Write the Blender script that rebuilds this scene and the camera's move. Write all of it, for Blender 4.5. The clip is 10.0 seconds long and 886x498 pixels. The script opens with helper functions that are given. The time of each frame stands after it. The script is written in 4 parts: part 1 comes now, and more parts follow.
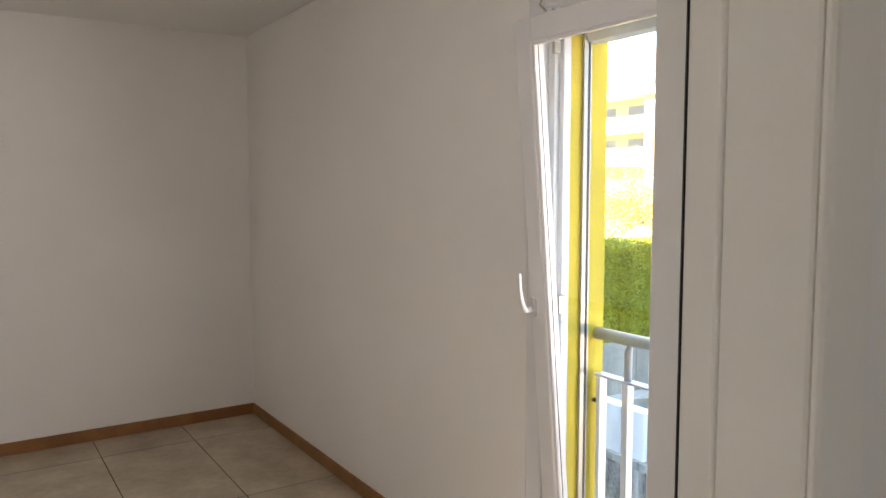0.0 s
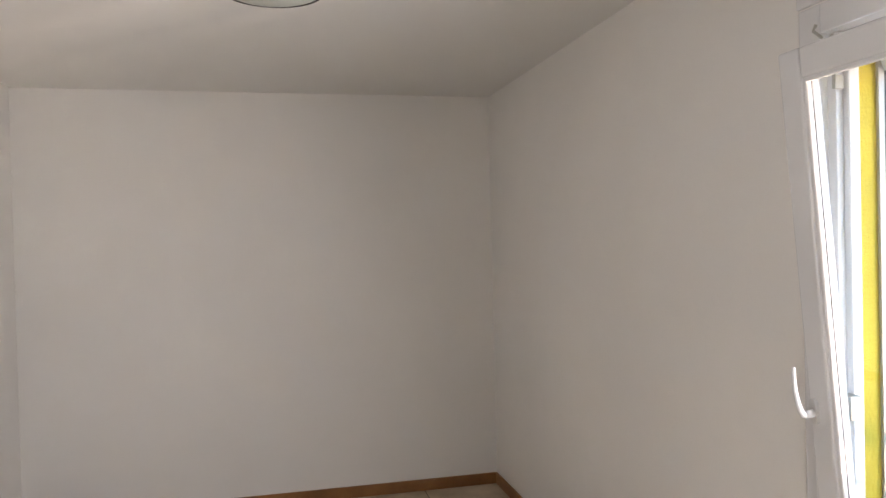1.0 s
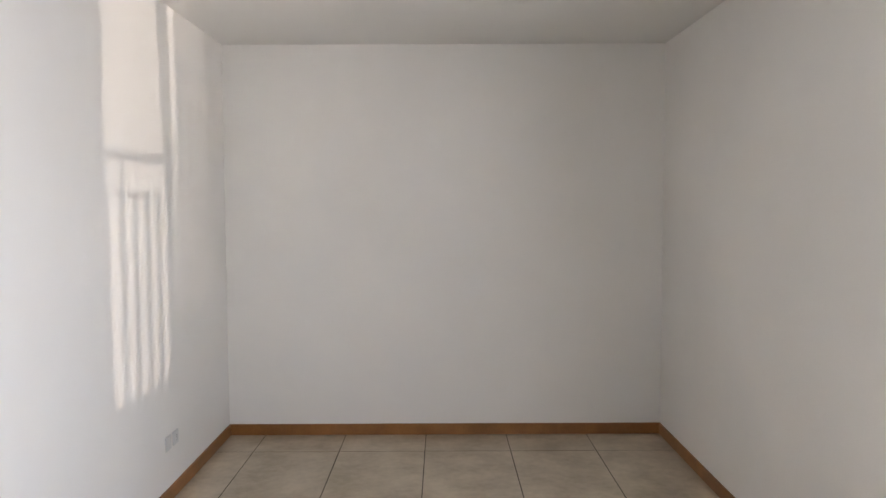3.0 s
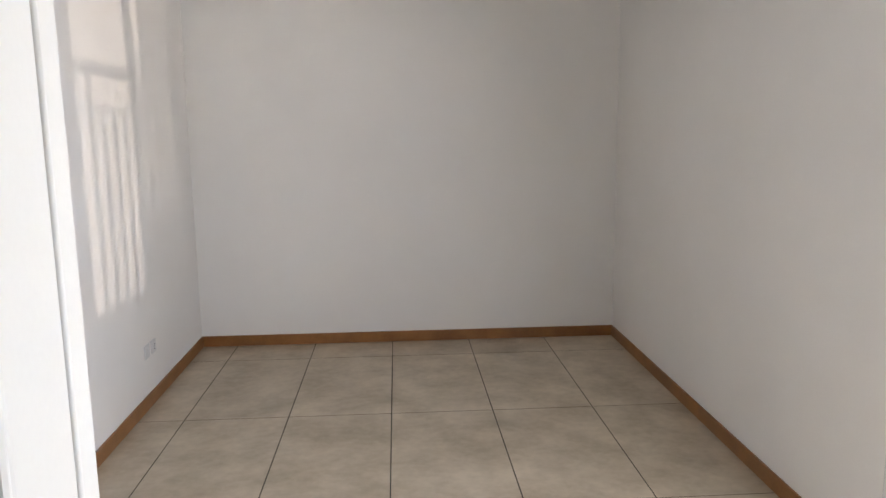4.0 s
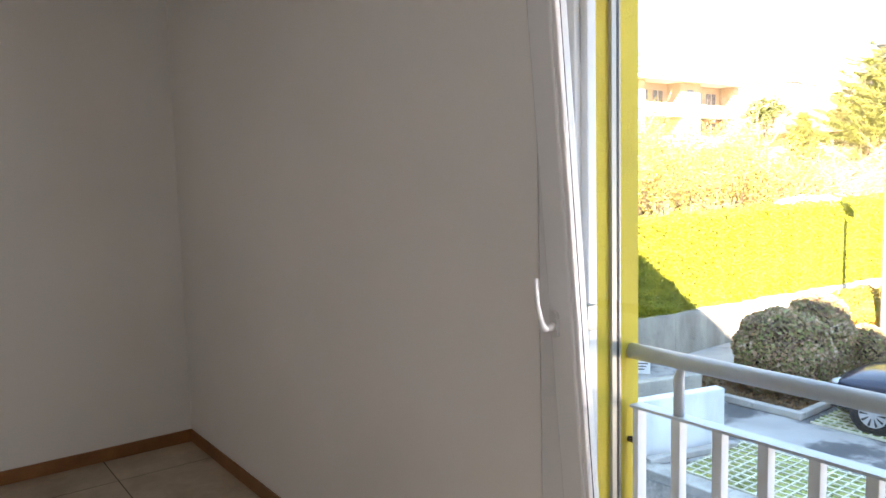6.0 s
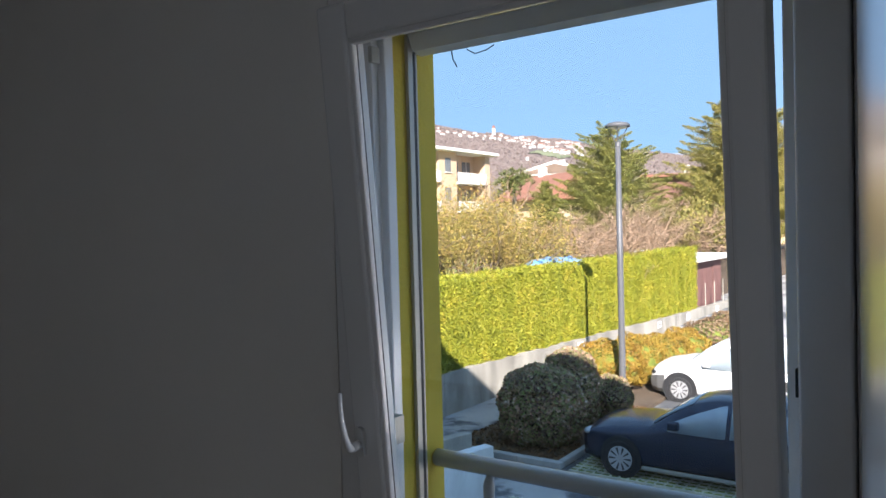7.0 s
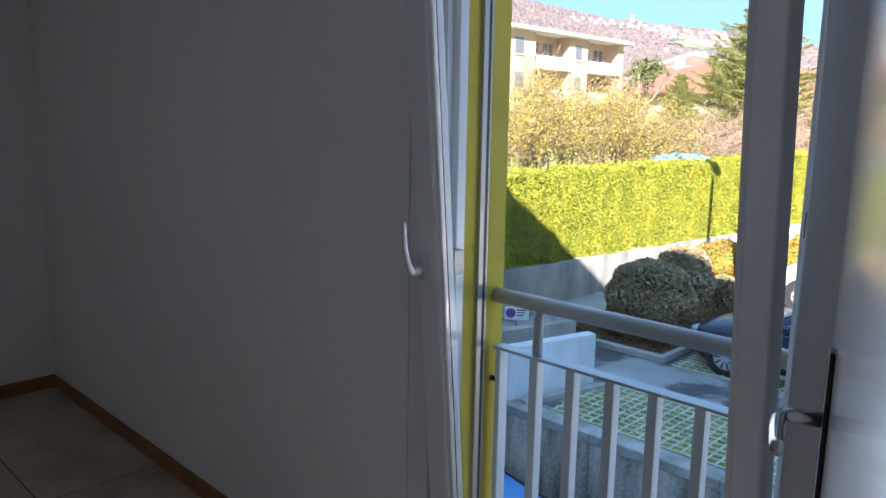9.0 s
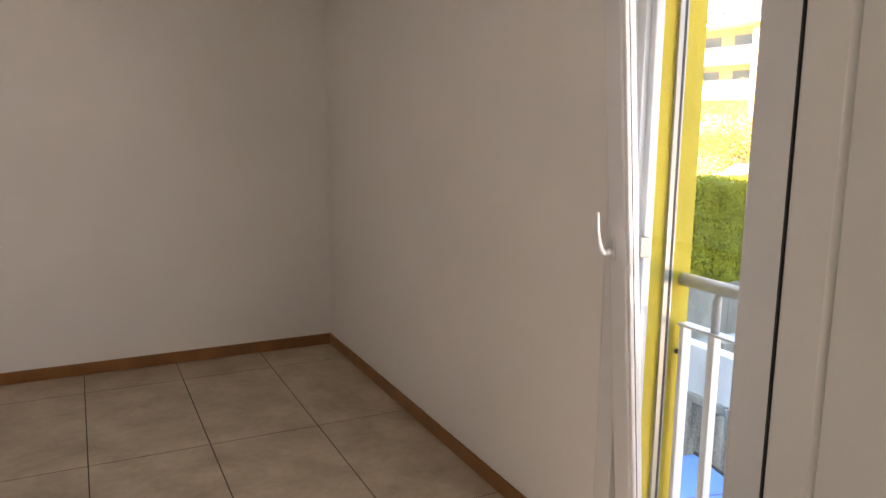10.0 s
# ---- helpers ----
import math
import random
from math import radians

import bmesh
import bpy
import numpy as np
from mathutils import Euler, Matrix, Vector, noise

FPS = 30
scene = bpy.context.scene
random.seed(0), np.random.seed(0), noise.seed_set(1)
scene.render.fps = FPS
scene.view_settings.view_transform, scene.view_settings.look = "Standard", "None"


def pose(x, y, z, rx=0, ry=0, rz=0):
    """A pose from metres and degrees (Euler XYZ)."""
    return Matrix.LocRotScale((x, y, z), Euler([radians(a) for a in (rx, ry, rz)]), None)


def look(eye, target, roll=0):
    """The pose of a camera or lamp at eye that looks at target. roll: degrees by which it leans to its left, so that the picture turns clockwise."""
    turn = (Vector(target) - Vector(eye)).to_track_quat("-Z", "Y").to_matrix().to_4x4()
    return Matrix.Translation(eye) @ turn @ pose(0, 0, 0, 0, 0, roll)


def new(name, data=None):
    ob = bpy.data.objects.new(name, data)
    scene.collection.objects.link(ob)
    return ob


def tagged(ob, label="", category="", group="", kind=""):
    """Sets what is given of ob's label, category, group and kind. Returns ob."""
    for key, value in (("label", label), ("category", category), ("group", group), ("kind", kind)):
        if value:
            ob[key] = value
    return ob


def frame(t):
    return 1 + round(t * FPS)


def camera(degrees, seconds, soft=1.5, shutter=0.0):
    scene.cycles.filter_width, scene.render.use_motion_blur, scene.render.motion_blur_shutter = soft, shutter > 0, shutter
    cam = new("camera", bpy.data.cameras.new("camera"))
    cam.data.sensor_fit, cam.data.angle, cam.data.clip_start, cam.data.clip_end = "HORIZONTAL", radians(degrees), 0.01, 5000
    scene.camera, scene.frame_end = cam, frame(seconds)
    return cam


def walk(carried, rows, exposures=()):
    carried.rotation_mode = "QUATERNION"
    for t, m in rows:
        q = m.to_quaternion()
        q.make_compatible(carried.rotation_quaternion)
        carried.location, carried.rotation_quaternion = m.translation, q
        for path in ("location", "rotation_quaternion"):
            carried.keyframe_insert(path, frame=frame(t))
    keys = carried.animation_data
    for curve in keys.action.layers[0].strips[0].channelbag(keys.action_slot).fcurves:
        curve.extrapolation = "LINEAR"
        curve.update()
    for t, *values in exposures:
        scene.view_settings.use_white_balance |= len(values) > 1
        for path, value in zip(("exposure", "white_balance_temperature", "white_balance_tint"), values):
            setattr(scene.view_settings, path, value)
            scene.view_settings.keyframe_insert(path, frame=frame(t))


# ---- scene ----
cam = camera(61.7, 10.0)
PATH = [
    (0, (1.15, -0.437, 1.487), (2.239, 1.232, 1.318), -0.1),
    (0.5, (1.291, -0.3, 1.526), (2.062, 1.544, 1.438), -0.9),
    (1, (1.352, -0.224, 1.553), (1.81, 1.723, 1.524), -1.4),
    (1.5, (1.34, -0.189, 1.556), (1.574, 1.794, 1.55), -0.2),
    (1.8, (1.345, -0.215, 1.551), (1.458, 1.781, 1.528), -0.2),
    (2, (1.346, -0.235, 1.544), (1.398, 1.763, 1.496), -0.0),
    (2.2, (1.354, -0.237, 1.538), (1.346, 1.762, 1.457), -0.1),
    (3.3, (1.335, -0.467, 1.424), (1.3565, 1.526, 1.261), -0.4),
    (3.5, (1.326, -0.524, 1.415), (1.3816, 1.463, 1.198), -0.8),
    (4, (1.292, -0.525, 1.398), (1.4117, 1.444, 1.074), -0.7),
    (4.5, (1.294, -0.436, 1.399), (1.493, 1.52, 1.029), -0.7),
    (5, (1.368, -0.217, 1.43), (1.741, 1.721, 1.111), -0.7),
    (5.5, (1.370, -0.054, 1.436), (2.109, 1.789, 1.194), -0.9),
    (6, (1.441, 0.146, 1.455), (2.635, 1.739, 1.254), -1.5),
    (6.2, (1.452, 0.216, 1.475), (2.796, 1.686, 1.292), -1.7),
    (7.3, (1.522, 0.316, 1.545), (3.196, 1.41, 1.501), -1.1),
    (7.5, (1.524, 0.319, 1.529), (3.214, 1.387, 1.458), -0.8),
    (8, (1.513, 0.293, 1.483), (3.203, 1.346, 1.29), -0.3),
    (8.5, (1.489, 0.241, 1.46), (3.099, 1.39, 1.167), 0.3),
    (9, (1.46, 0.1, 1.45), (2.865, 1.482, 1.107), 1.0),
    (9.5, (1.412, -0.107, 1.451), (2.535, 1.509, 1.098), 1.3),
    (10, (1.281, -0.328, 1.474), (2.154, 1.438, 1.127), 0.5),
]
walk(cam, [(t, look(eye, target, roll)) for t, eye, target, roll in PATH],
     exposures=[(0, 5.0, 8000, 24), (0.5, 4.75, 7800, 25), (1, 5.2, 7600, 24), (2, 5.4, 7150, 21), (5, 5.4, 7050, 22), (6, 4.55, 7400, 24), (7.3, 2.3, 5950, 17), (8.3, 2.5, 5900, 17), (9, 3.05, 5900, 19), (9.5, 3.75, 7100, 26), (10, 4.75, 8700, 30)])

# ---------------------------------------------------------------- light
world = bpy.data.worlds.new("world")
scene.world = world
world.use_nodes = True
wn = world.node_tree.nodes
sky = wn.new("ShaderNodeTexSky")
sky.sky_type, sky.sun_disc = "NISHITA", False
SUN_AZ, SUN_EL = 211.8, 30.7  # where the sun stands: degrees from +x towards +y, and above the horizon
sky.air_density, sky.dust_density, sky.ozone_density, sky.altitude = 1.0, 0.0, 4.0, 1000
sky.sun_elevation, sky.sun_rotation = radians(SUN_EL), radians(90 - SUN_AZ)
hue = wn.new("ShaderNodeMix")
hue.data_type, hue.blend_type = "RGBA", "MULTIPLY"
hue.inputs[0].default_value = 1.0
hue.inputs[7].default_value = (0.51, 0.85, 1.20, 1)  # a deep, even blue winter sky
even = wn.new("ShaderNodeGamma")
even.inputs[1].default_value = 0.12
world.node_tree.links.new(sky.outputs[0], even.inputs[0])
world.node_tree.links.new(even.outputs[0], hue.inputs[6])
world.node_tree.links.new(hue.outputs[2], wn["Background"].inputs[0])
wn["Background"].inputs[1].default_value = 0.124
sun_data = bpy.data.lights.new("sun", "SUN")
sun_data.energy, sun_data.angle, sun_data.color = 2.7, radians(0.5), (1.0, 0.93, 0.82)
sun = new("sun", sun_data)
sd = Vector((math.cos(radians(SUN_AZ)) * math.cos(radians(SUN_EL)), math.sin(radians(SUN_AZ)) * math.cos(radians(SUN_EL)), math.sin(radians(SUN_EL))))
sun.matrix_basis = look(sd * 60, (0, 0, 0))


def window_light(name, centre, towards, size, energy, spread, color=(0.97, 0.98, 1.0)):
    """An area lamp in a window's opening, standing in for its sky light."""
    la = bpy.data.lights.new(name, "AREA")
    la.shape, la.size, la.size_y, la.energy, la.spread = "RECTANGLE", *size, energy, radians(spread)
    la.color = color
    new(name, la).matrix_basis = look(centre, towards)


window_light("window_skylight", (2.642, 0.93, 1.016), (1.646, 0.93, 0.931), (0.68, 1.76), 0.86, 170, (0.79, 0.89, 1.0))
# added lamp in an unseen hall window, fills the jambs and the room
window_light("hall_fill", (2.82, -1.75, 1.45), (1.82, -1.40, 1.35), (0.7, 0.9), 0.14, 150, (0.96, 1.0, 0.96))
# added spot lamps outside throw reflected-sun patches through the window onto the far wall
glint_lamp = bpy.data.lights.new("glint_spot", "SPOT")
glint_lamp.energy, glint_lamp.color, glint_lamp.spot_size, glint_lamp.spot_blend, glint_lamp.shadow_soft_size = 170, (1.0, 0.95, 0.86), radians(14), 0.3, 0.11
new("glint_spot", glint_lamp).matrix_basis = look((18.4, -10.5, -2.52), (2.95, 0.93, 1.0))
low_glint_lamp = glint_lamp.copy()
low_glint_lamp.energy, low_glint_lamp.shadow_soft_size = 42, 0.06
new("glint_spot", low_glint_lamp).matrix_basis = look((11.2, -7.35, -2.3), (2.95, 0.93, 1.0))


# ---------------------------------------------------------------- materials
def mat(name, color, rough=0.6, metal=0.0, vary=0.12, scale=3.0, grain=60.0, bump=0.15, depth=0.002, tint=None, island=0.0, rnd=0.0, spec=0.5, streak=1.0):
    """A surface with slow stains, fine grain and a little relief, in object space at real size."""
    m = bpy.data.materials.new(name)
    m.use_nodes = True
    nt = m.node_tree
    n, l = nt.nodes, nt.links
    p = n["Principled BSDF"]
    p.inputs["Roughness"].default_value, p.inputs["Metallic"].default_value = rough, metal
    p.inputs["Specular IOR Level"].default_value = spec
    geo = n.new("ShaderNodeNewGeometry")
    big = n.new("ShaderNodeTexNoise")
    big.inputs["Scale"].default_value, big.inputs["Detail"].default_value = scale, 5.0
    fine = n.new("ShaderNodeTexNoise")
    fine.inputs["Scale"].default_value, fine.inputs["Detail"].default_value = grain, 3.0
    way = n.new("ShaderNodeMapping")
    way.inputs["Scale"].default_value = (1, 1, streak)
    l.new(geo.outputs["Position"], way.inputs["Vector"])
    l.new(way.outputs[0], big.inputs["Vector"])
    l.new(geo.outputs["Position"], fine.inputs["Vector"])
    dark = [c * (1 - vary) for c in color]
    light = [min(1.0, c * (1 + vary)) for c in (tint or color)]
    ramp = n.new("ShaderNodeMix")
    ramp.data_type = "RGBA"
    ramp.inputs[6].default_value, ramp.inputs[7].default_value = (*dark, 1), (*light, 1)
    add = n.new("ShaderNodeMath")
    add.operation = "MULTIPLY_ADD"
    add.inputs[1].default_value, add.inputs[2].default_value = 0.35, -0.17
    l.new(fine.outputs[0], add.inputs[0])
    add2 = n.new("ShaderNodeMath")
    add2.operation = "ADD"
    l.new(big.outputs[0], add2.inputs[0])
    l.new(add.outputs[0], add2.inputs[1])
    span = n.new("ShaderNodeMapRange")
    span.inputs[1].default_value, span.inputs[2].default_value = 0.3, 0.7
    l.new(add2.outputs[0], span.inputs[0])
    l.new(span.outputs[0], ramp.inputs[0])
    out = ramp.outputs[2]
    if island or rnd:
        hsv = n.new("ShaderNodeHueSaturation")
        val = n.new("ShaderNodeMath")
        val.operation = "MULTIPLY_ADD"
        k = island or rnd
        val.inputs[1].default_value, val.inputs[2].default_value = 2 * k, 1 - k
        if island:
            l.new(geo.outputs["Random Per Island"], val.inputs[0])
        else:
            info = n.new("ShaderNodeObjectInfo")
            l.new(info.outputs["Random"], val.inputs[0])
        l.new(val.outputs[0], hsv.inputs["Value"])
        l.new(out, hsv.inputs["Color"])
        out = hsv.outputs[0]
    l.new(out, p.inputs["Base Color"])
    if bump:
        b = n.new("ShaderNodeBump")
        b.inputs["Strength"].default_value, b.inputs["Distance"].default_value = bump, depth
        l.new(fine.outputs[0], b.inputs["Height"])
        l.new(b.outputs[0], p.inputs["Normal"])
    return m


M = {}
M["wall"] = mat("wall_paint", (0.84, 0.82, 0.785), 0.55, vary=0.03, scale=1.2, grain=220, bump=0.10, depth=0.001)
M["ceiling"] = mat("ceiling_paint", (0.78, 0.77, 0.74), 0.7, vary=0.02, scale=1.0, grain=200, bump=0.08, depth=0.001)
M["tile"] = mat("stoneware_tile", (0.41, 0.33, 0.232), 0.34, vary=0.13, scale=4.2, grain=24, bump=0.05, depth=0.001, tint=(0.50, 0.42, 0.32), rnd=0.05)
M["grout"] = mat("tile_grout", (0.055, 0.045, 0.035), 0.9, vary=0.15, scale=6)
M["skirting"] = mat("skirting_wood", (0.27, 0.115, 0.035), 0.38, vary=0.2, scale=7, grain=90, bump=0.05)
M["pvc"] = mat("white_pvc", (0.78, 0.78, 0.78), 0.25, vary=0.02, scale=4, grain=150, bump=0.02)
M["door"] = mat("door_laminate", (0.74, 0.73, 0.70), 0.2, vary=0.02, scale=2, grain=150, bump=0.01, spec=1.0)
M["frame"] = mat("door_frame_paint", (0.82, 0.80, 0.74), 0.4, vary=0.02, scale=3, grain=150, bump=0.03)
M["yellow"] = mat("yellow_render", (0.60, 0.455, 0.048), 0.85, vary=0.10, scale=5, grain=120, bump=0.6, depth=0.004)
M["black"] = mat("black_rubber", (0.012, 0.012, 0.013), 0.55, vary=0.1)
M["blackmetal"] = mat("dark_bronze_metal", (0.03, 0.028, 0.027), 0.3, 0.7, vary=0.1)
M["alu"] = mat("grey_aluminium", (0.42, 0.40, 0.35), 0.4, 0.3, vary=0.05)
M["rail"] = mat("grey_rail_paint", (0.46, 0.47, 0.48), 0.32, 0.0, vary=0.06, scale=6)
M["baluster"] = mat("light_grey_bar_paint", (0.70, 0.70, 0.70), 0.4, vary=0.05, scale=6)
M["flatrail"] = mat("glossy_flat_rail_paint", (0.58, 0.60, 0.62), 0.18, vary=0.05, scale=6)
M["plastic"] = mat("white_plastic", (0.66, 0.66, 0.65), 0.35, vary=0.02)
M["concrete"] = mat("concrete", (0.33, 0.305, 0.26), 0.9, vary=0.38, scale=1.6, grain=25, bump=0.4, depth=0.006, streak=0.35)
M["castwall"] = mat("stained_cast_concrete", (0.15, 0.145, 0.13), 0.9, vary=0.6, scale=3.2, grain=22, bump=0.4, depth=0.006, tint=(0.42, 0.41, 0.38), streak=0.15)
M["coping"] = mat("pale_coping_concrete", (0.36, 0.35, 0.32), 0.9, vary=0.35, scale=2.4, grain=22, bump=0.4, depth=0.006)
M["whitewall"] = mat("white_render", (0.70, 0.71, 0.71), 0.9, vary=0.2, scale=2.0, grain=30, bump=0.3, depth=0.004, streak=0.25)
M["asphalt"] = mat("asphalt", (0.25, 0.25, 0.25), 0.8, vary=0.2, scale=0.9, grain=60, bump=0.5, depth=0.004)
# damp patches with ragged edges on the dry asphalt
an, al = M["asphalt"].node_tree.nodes, M["asphalt"].node_tree.links
ap = an["Principled BSDF"]
damp = an.new("ShaderNodeTexNoise")
damp.inputs["Scale"].default_value, damp.inputs["Detail"].default_value, damp.inputs["Roughness"].default_value = 0.55, 9.0, 0.68
geo_ = an.new("ShaderNodeNewGeometry")
al.new(geo_.outputs["Position"], damp.inputs["Vector"])
edge = an.new("ShaderNodeValToRGB")
edge.color_ramp.elements[0].position, edge.color_ramp.elements[0].color = 0.47, (0.36, 0.37, 0.39, 1)
edge.color_ramp.elements[1].position, edge.color_ramp.elements[1].color = 0.53, (1.45, 1.42, 1.38, 1)
al.new(damp.outputs[0], edge.inputs[0])
wet = an.new("ShaderNodeMix")
wet.data_type, wet.blend_type = "RGBA", "MULTIPLY"
wet.inputs[0].default_value = 1.0
al.new(ap.inputs["Base Color"].links[0].from_socket, wet.inputs[6])
al.new(edge.outputs[0], wet.inputs[7])
al.new(wet.outputs[2], ap.inputs["Base Color"])

M["shutterbar"] = mat("white_metal_bar", (0.68, 0.68, 0.66), 0.4, 0.0, vary=0.06, scale=8)
# slats and box block darkened: the slot's shade is in their colour
M["slat"] = mat("grey_slat", (0.075, 0.07, 0.062), 0.6, vary=0.2, scale=12)
M["boxshade"] = mat("shutter_box_shade", (0.06, 0.055, 0.05), 0.9, vary=0.3, scale=10)
M["leverm"] = mat("polished_lever", (0.48, 0.47, 0.45), 0.22, 0.9, vary=0.08)
M["opal"] = mat("opal_glass", (0.70, 0.76, 0.70), 0.25, vary=0.03, scale=4)

dp = M["door"].node_tree.nodes["Principled BSDF"]
dp.inputs["Coat Weight"].default_value, dp.inputs["Coat Roughness"].default_value, dp.inputs["Coat IOR"].default_value = 1.0, 0.16, 1.7

glass = bpy.data.materials.new("clear_glass")
glass.use_nodes = True
gp = glass.node_tree.nodes["Principled BSDF"]
gp.inputs["Transmission Weight"].default_value, gp.inputs["Roughness"].default_value, gp.inputs["IOR"].default_value = 1.0, 0.0, 1.45
gp.inputs["Base Color"].default_value = (0.96, 0.98, 0.97, 1)
M["glass"] = glass


# ---------------------------------------------------------------- mesh helpers
def thing(name, label, category, at=(0, 0, 0), turn=0.0, group="", kind=""):
    ob = new(name)
    ob.empty_display_size = 0.1
    ob.matrix_basis = pose(*at, 0, 0, turn)
    return tagged(ob, label, category, group, kind)


def to_mesh(name, bm, material, smooth=False):
    me = bpy.data.meshes.new(name)
    bm.to_mesh(me)
    bm.free()
    for m in material if isinstance(material, (list, tuple)) else [material]:
        me.materials.append(m)
    if smooth:
        for f in me.polygons:
            f.use_smooth = True
    return me


def part(name, bm, material, parent=None, label="", smooth=False):
    ob = new(name, to_mesh(name, bm, material, smooth))
    ob.parent = parent
    if label:
        ob["label"] = label
    return ob


def solo(name, bm, material, label, category, kind="", group="", smooth=False):
    return tagged(part(name, bm, material, None, "", smooth), label, category, group, kind)


def box(bm, lo, hi, bevel=0.0, seg=2):
    """A box from corner to corner, with rounded edges; into bm or a new bmesh."""
    bm = bm or bmesh.new()
    b = bmesh.new() if bevel else bm
    lo, hi = Vector(lo), Vector(hi)
    bmesh.ops.create_cube(b, size=1.0, matrix=Matrix.Translation((lo + hi) / 2) @ Matrix.Diagonal((*(hi - lo), 1)))
    if bevel:
        bmesh.ops.bevel(b, geom=b.edges[:], offset=bevel, segments=seg, affect="EDGES", profile=0.5)
        join(bm, b)
    return bm


def join(bm, other, m=None):
    me = bpy.data.meshes.new("tmp")
    other.to_mesh(me)
    other.free()
    if m:
        me.transform(m)
    bm.from_mesh(me)
    bpy.data.meshes.remove(me)
    return bm


def tube(bm, points, radius, seg=12, cap=True):
    """A round bar along points; radius is a number or one for each point."""
    bm = bm or bmesh.new()
    pts = [Vector(p) for p in points]
    rad = radius if isinstance(radius, (list, tuple)) else [radius] * len(pts)
    rings = []
    up = None
    for i, p in enumerate(pts):
        d = (pts[min(i + 1, len(pts) - 1)] - pts[max(i - 1, 0)]).normalized()
        if up is None:
            up = Vector((0, 0, 1)) if abs(d.z) < 0.9 else Vector((1, 0, 0))
        a = d.cross(up).normalized()
        up = a.cross(d).normalized()
        rings.append([bm.verts.new(p + (a * math.cos(2 * math.pi * k / seg) + up * math.sin(2 * math.pi * k / seg)) * rad[i]) for k in range(seg)])
    for r0, r1 in zip(rings, rings[1:]):
        for k in range(seg):
            bm.faces.new((r0[k], r0[(k + 1) % seg], r1[(k + 1) % seg], r1[k]))
    if cap:
        bm.faces.new(rings[0][::-1])
        bm.faces.new(rings[-1])
    return bm


def prism(bm, outline, axis, lo, hi):
    """An outline of (a, b) pushed along an axis from lo to hi. x: (y, z); y: (x, z); z: (x, y)."""
    bm = bm or bmesh.new()
    put = {"x": lambda a, b, c: (c, a, b), "y": lambda a, b, c: (a, c, b), "z": lambda a, b, c: (a, b, c)}[axis]
    low = [bm.verts.new(put(a, b, lo)) for a, b in outline]
    top = [bm.verts.new(put(a, b, hi)) for a, b in outline]
    n = len(outline)
    for i in range(n):
        bm.faces.new((low[i], low[(i + 1) % n], top[(i + 1) % n], top[i]))
    bm.faces.new(low[::-1])
    bm.faces.new(top)
    bmesh.ops.recalc_face_normals(bm, faces=bm.faces[:])
    return bm


# ---------------------------------------------------------------- the room
W, L, H = 2.72, 4.25, 2.43      # inside width, back wall, ceiling
Y0, Y1 = 0.085, -0.055           # entrance wall: room side, hall side
DX0, DX1, DH = 1.035, 1.810, 2.06   # doorway
XO = 2.975                       # outer face of the house
WY0, WY1, WZ = 0.42, 1.46, 2.12  # hole in the window wall, on the room side
RY0, RY1, RZ = 0.500, 1.355, 1.99  # outer reveal
GROUND = -2.9
HB = -3.4                        # the hall's far end


def wall(name, lo, hi, label="white-painted plaster wall, slightly satin"):
    return solo(name, box(None, lo, hi), M["wall"], label, "wall", "structure")


wall("wall_north", (-0.2, L, -0.1), (XO, L + 0.25, H + 0.05))
wall("wall_west", (-0.2, HB, -0.1), (0, L, H + 0.05))
# entrance wall in three pieces round the doorway
b = box(None, (0, Y1, 0), (DX0 - 0.02, Y0, H))
box(b, (DX1 + 0.02, Y1, 0), (W, Y0, H))
box(b, (DX0 - 0.02, Y1, DH + 0.02), (DX1 + 0.02, Y0, H))
solo("wall_south", b, M["wall"], "white-painted partition wall round a doorway", "wall", "structure")
# window wall, white inside, yellow outside
b = box(None, (W, -1.35, -0.1), (W + 0.08, WY0, H + 0.05))
# gap from y -2.15 to -1.35 is an unseen hall window, added for light
box(b, (W, HB, -0.1), (W + 0.08, -2.15, H + 0.05))
box(b, (W, -2.15, -0.1), (W + 0.08, -1.35, 0.95))
box(b, (W, -2.15, 1.95), (W + 0.08, -1.35, H + 0.05))
box(b, (W, WY1, -0.1), (W + 0.08, L, H + 0.05))
box(b, (W, WY0, WZ), (W + 0.08, WY1, H + 0.05))
solo("wall_east", b, M["wall"], "white-painted outer wall with a french window", "wall", "structure")
# height of the unseen roof, set so its shadow edge crosses the hedge
ROOF = 7.55
SUR = 0.16  # yellow surround of the window opening
# unseen front kept pale, so its bounce brightens the shaded yard
b = box(None, (W + 0.08, -1.35, -6), (XO, RY0 - SUR, ROOF))
box(b, (W + 0.08, -14, -6), (XO, -2.15, ROOF))
box(b, (W + 0.08, -2.15, -6), (XO, -1.35, 0.95))
box(b, (W + 0.08, -2.15, 1.95), (XO, -1.35, ROOF))
box(b, (W + 0.08, RY1 + SUR, -6), (XO, 26, ROOF))
box(b, (W + 0.08, RY0 - SUR, 2.42), (XO, RY1 + SUR, ROOF))
box(b, (W + 0.08, RY0 - SUR, -6), (XO, RY1 + SUR, -0.03))
solo("facade", b, M["whitewall"], "pale rendered house front with a rough texture", "facade", "structure")
b = box(None, (W + 0.08, RY0 - SUR, -0.03), (XO + 0.004, RY0, 2.42))
box(b, (W + 0.08, RY1, -0.03), (XO + 0.004, RY1 + SUR, 2.42))
box(b, (W + 0.19, RY0, RZ), (XO + 0.004, RY1, 2.42))
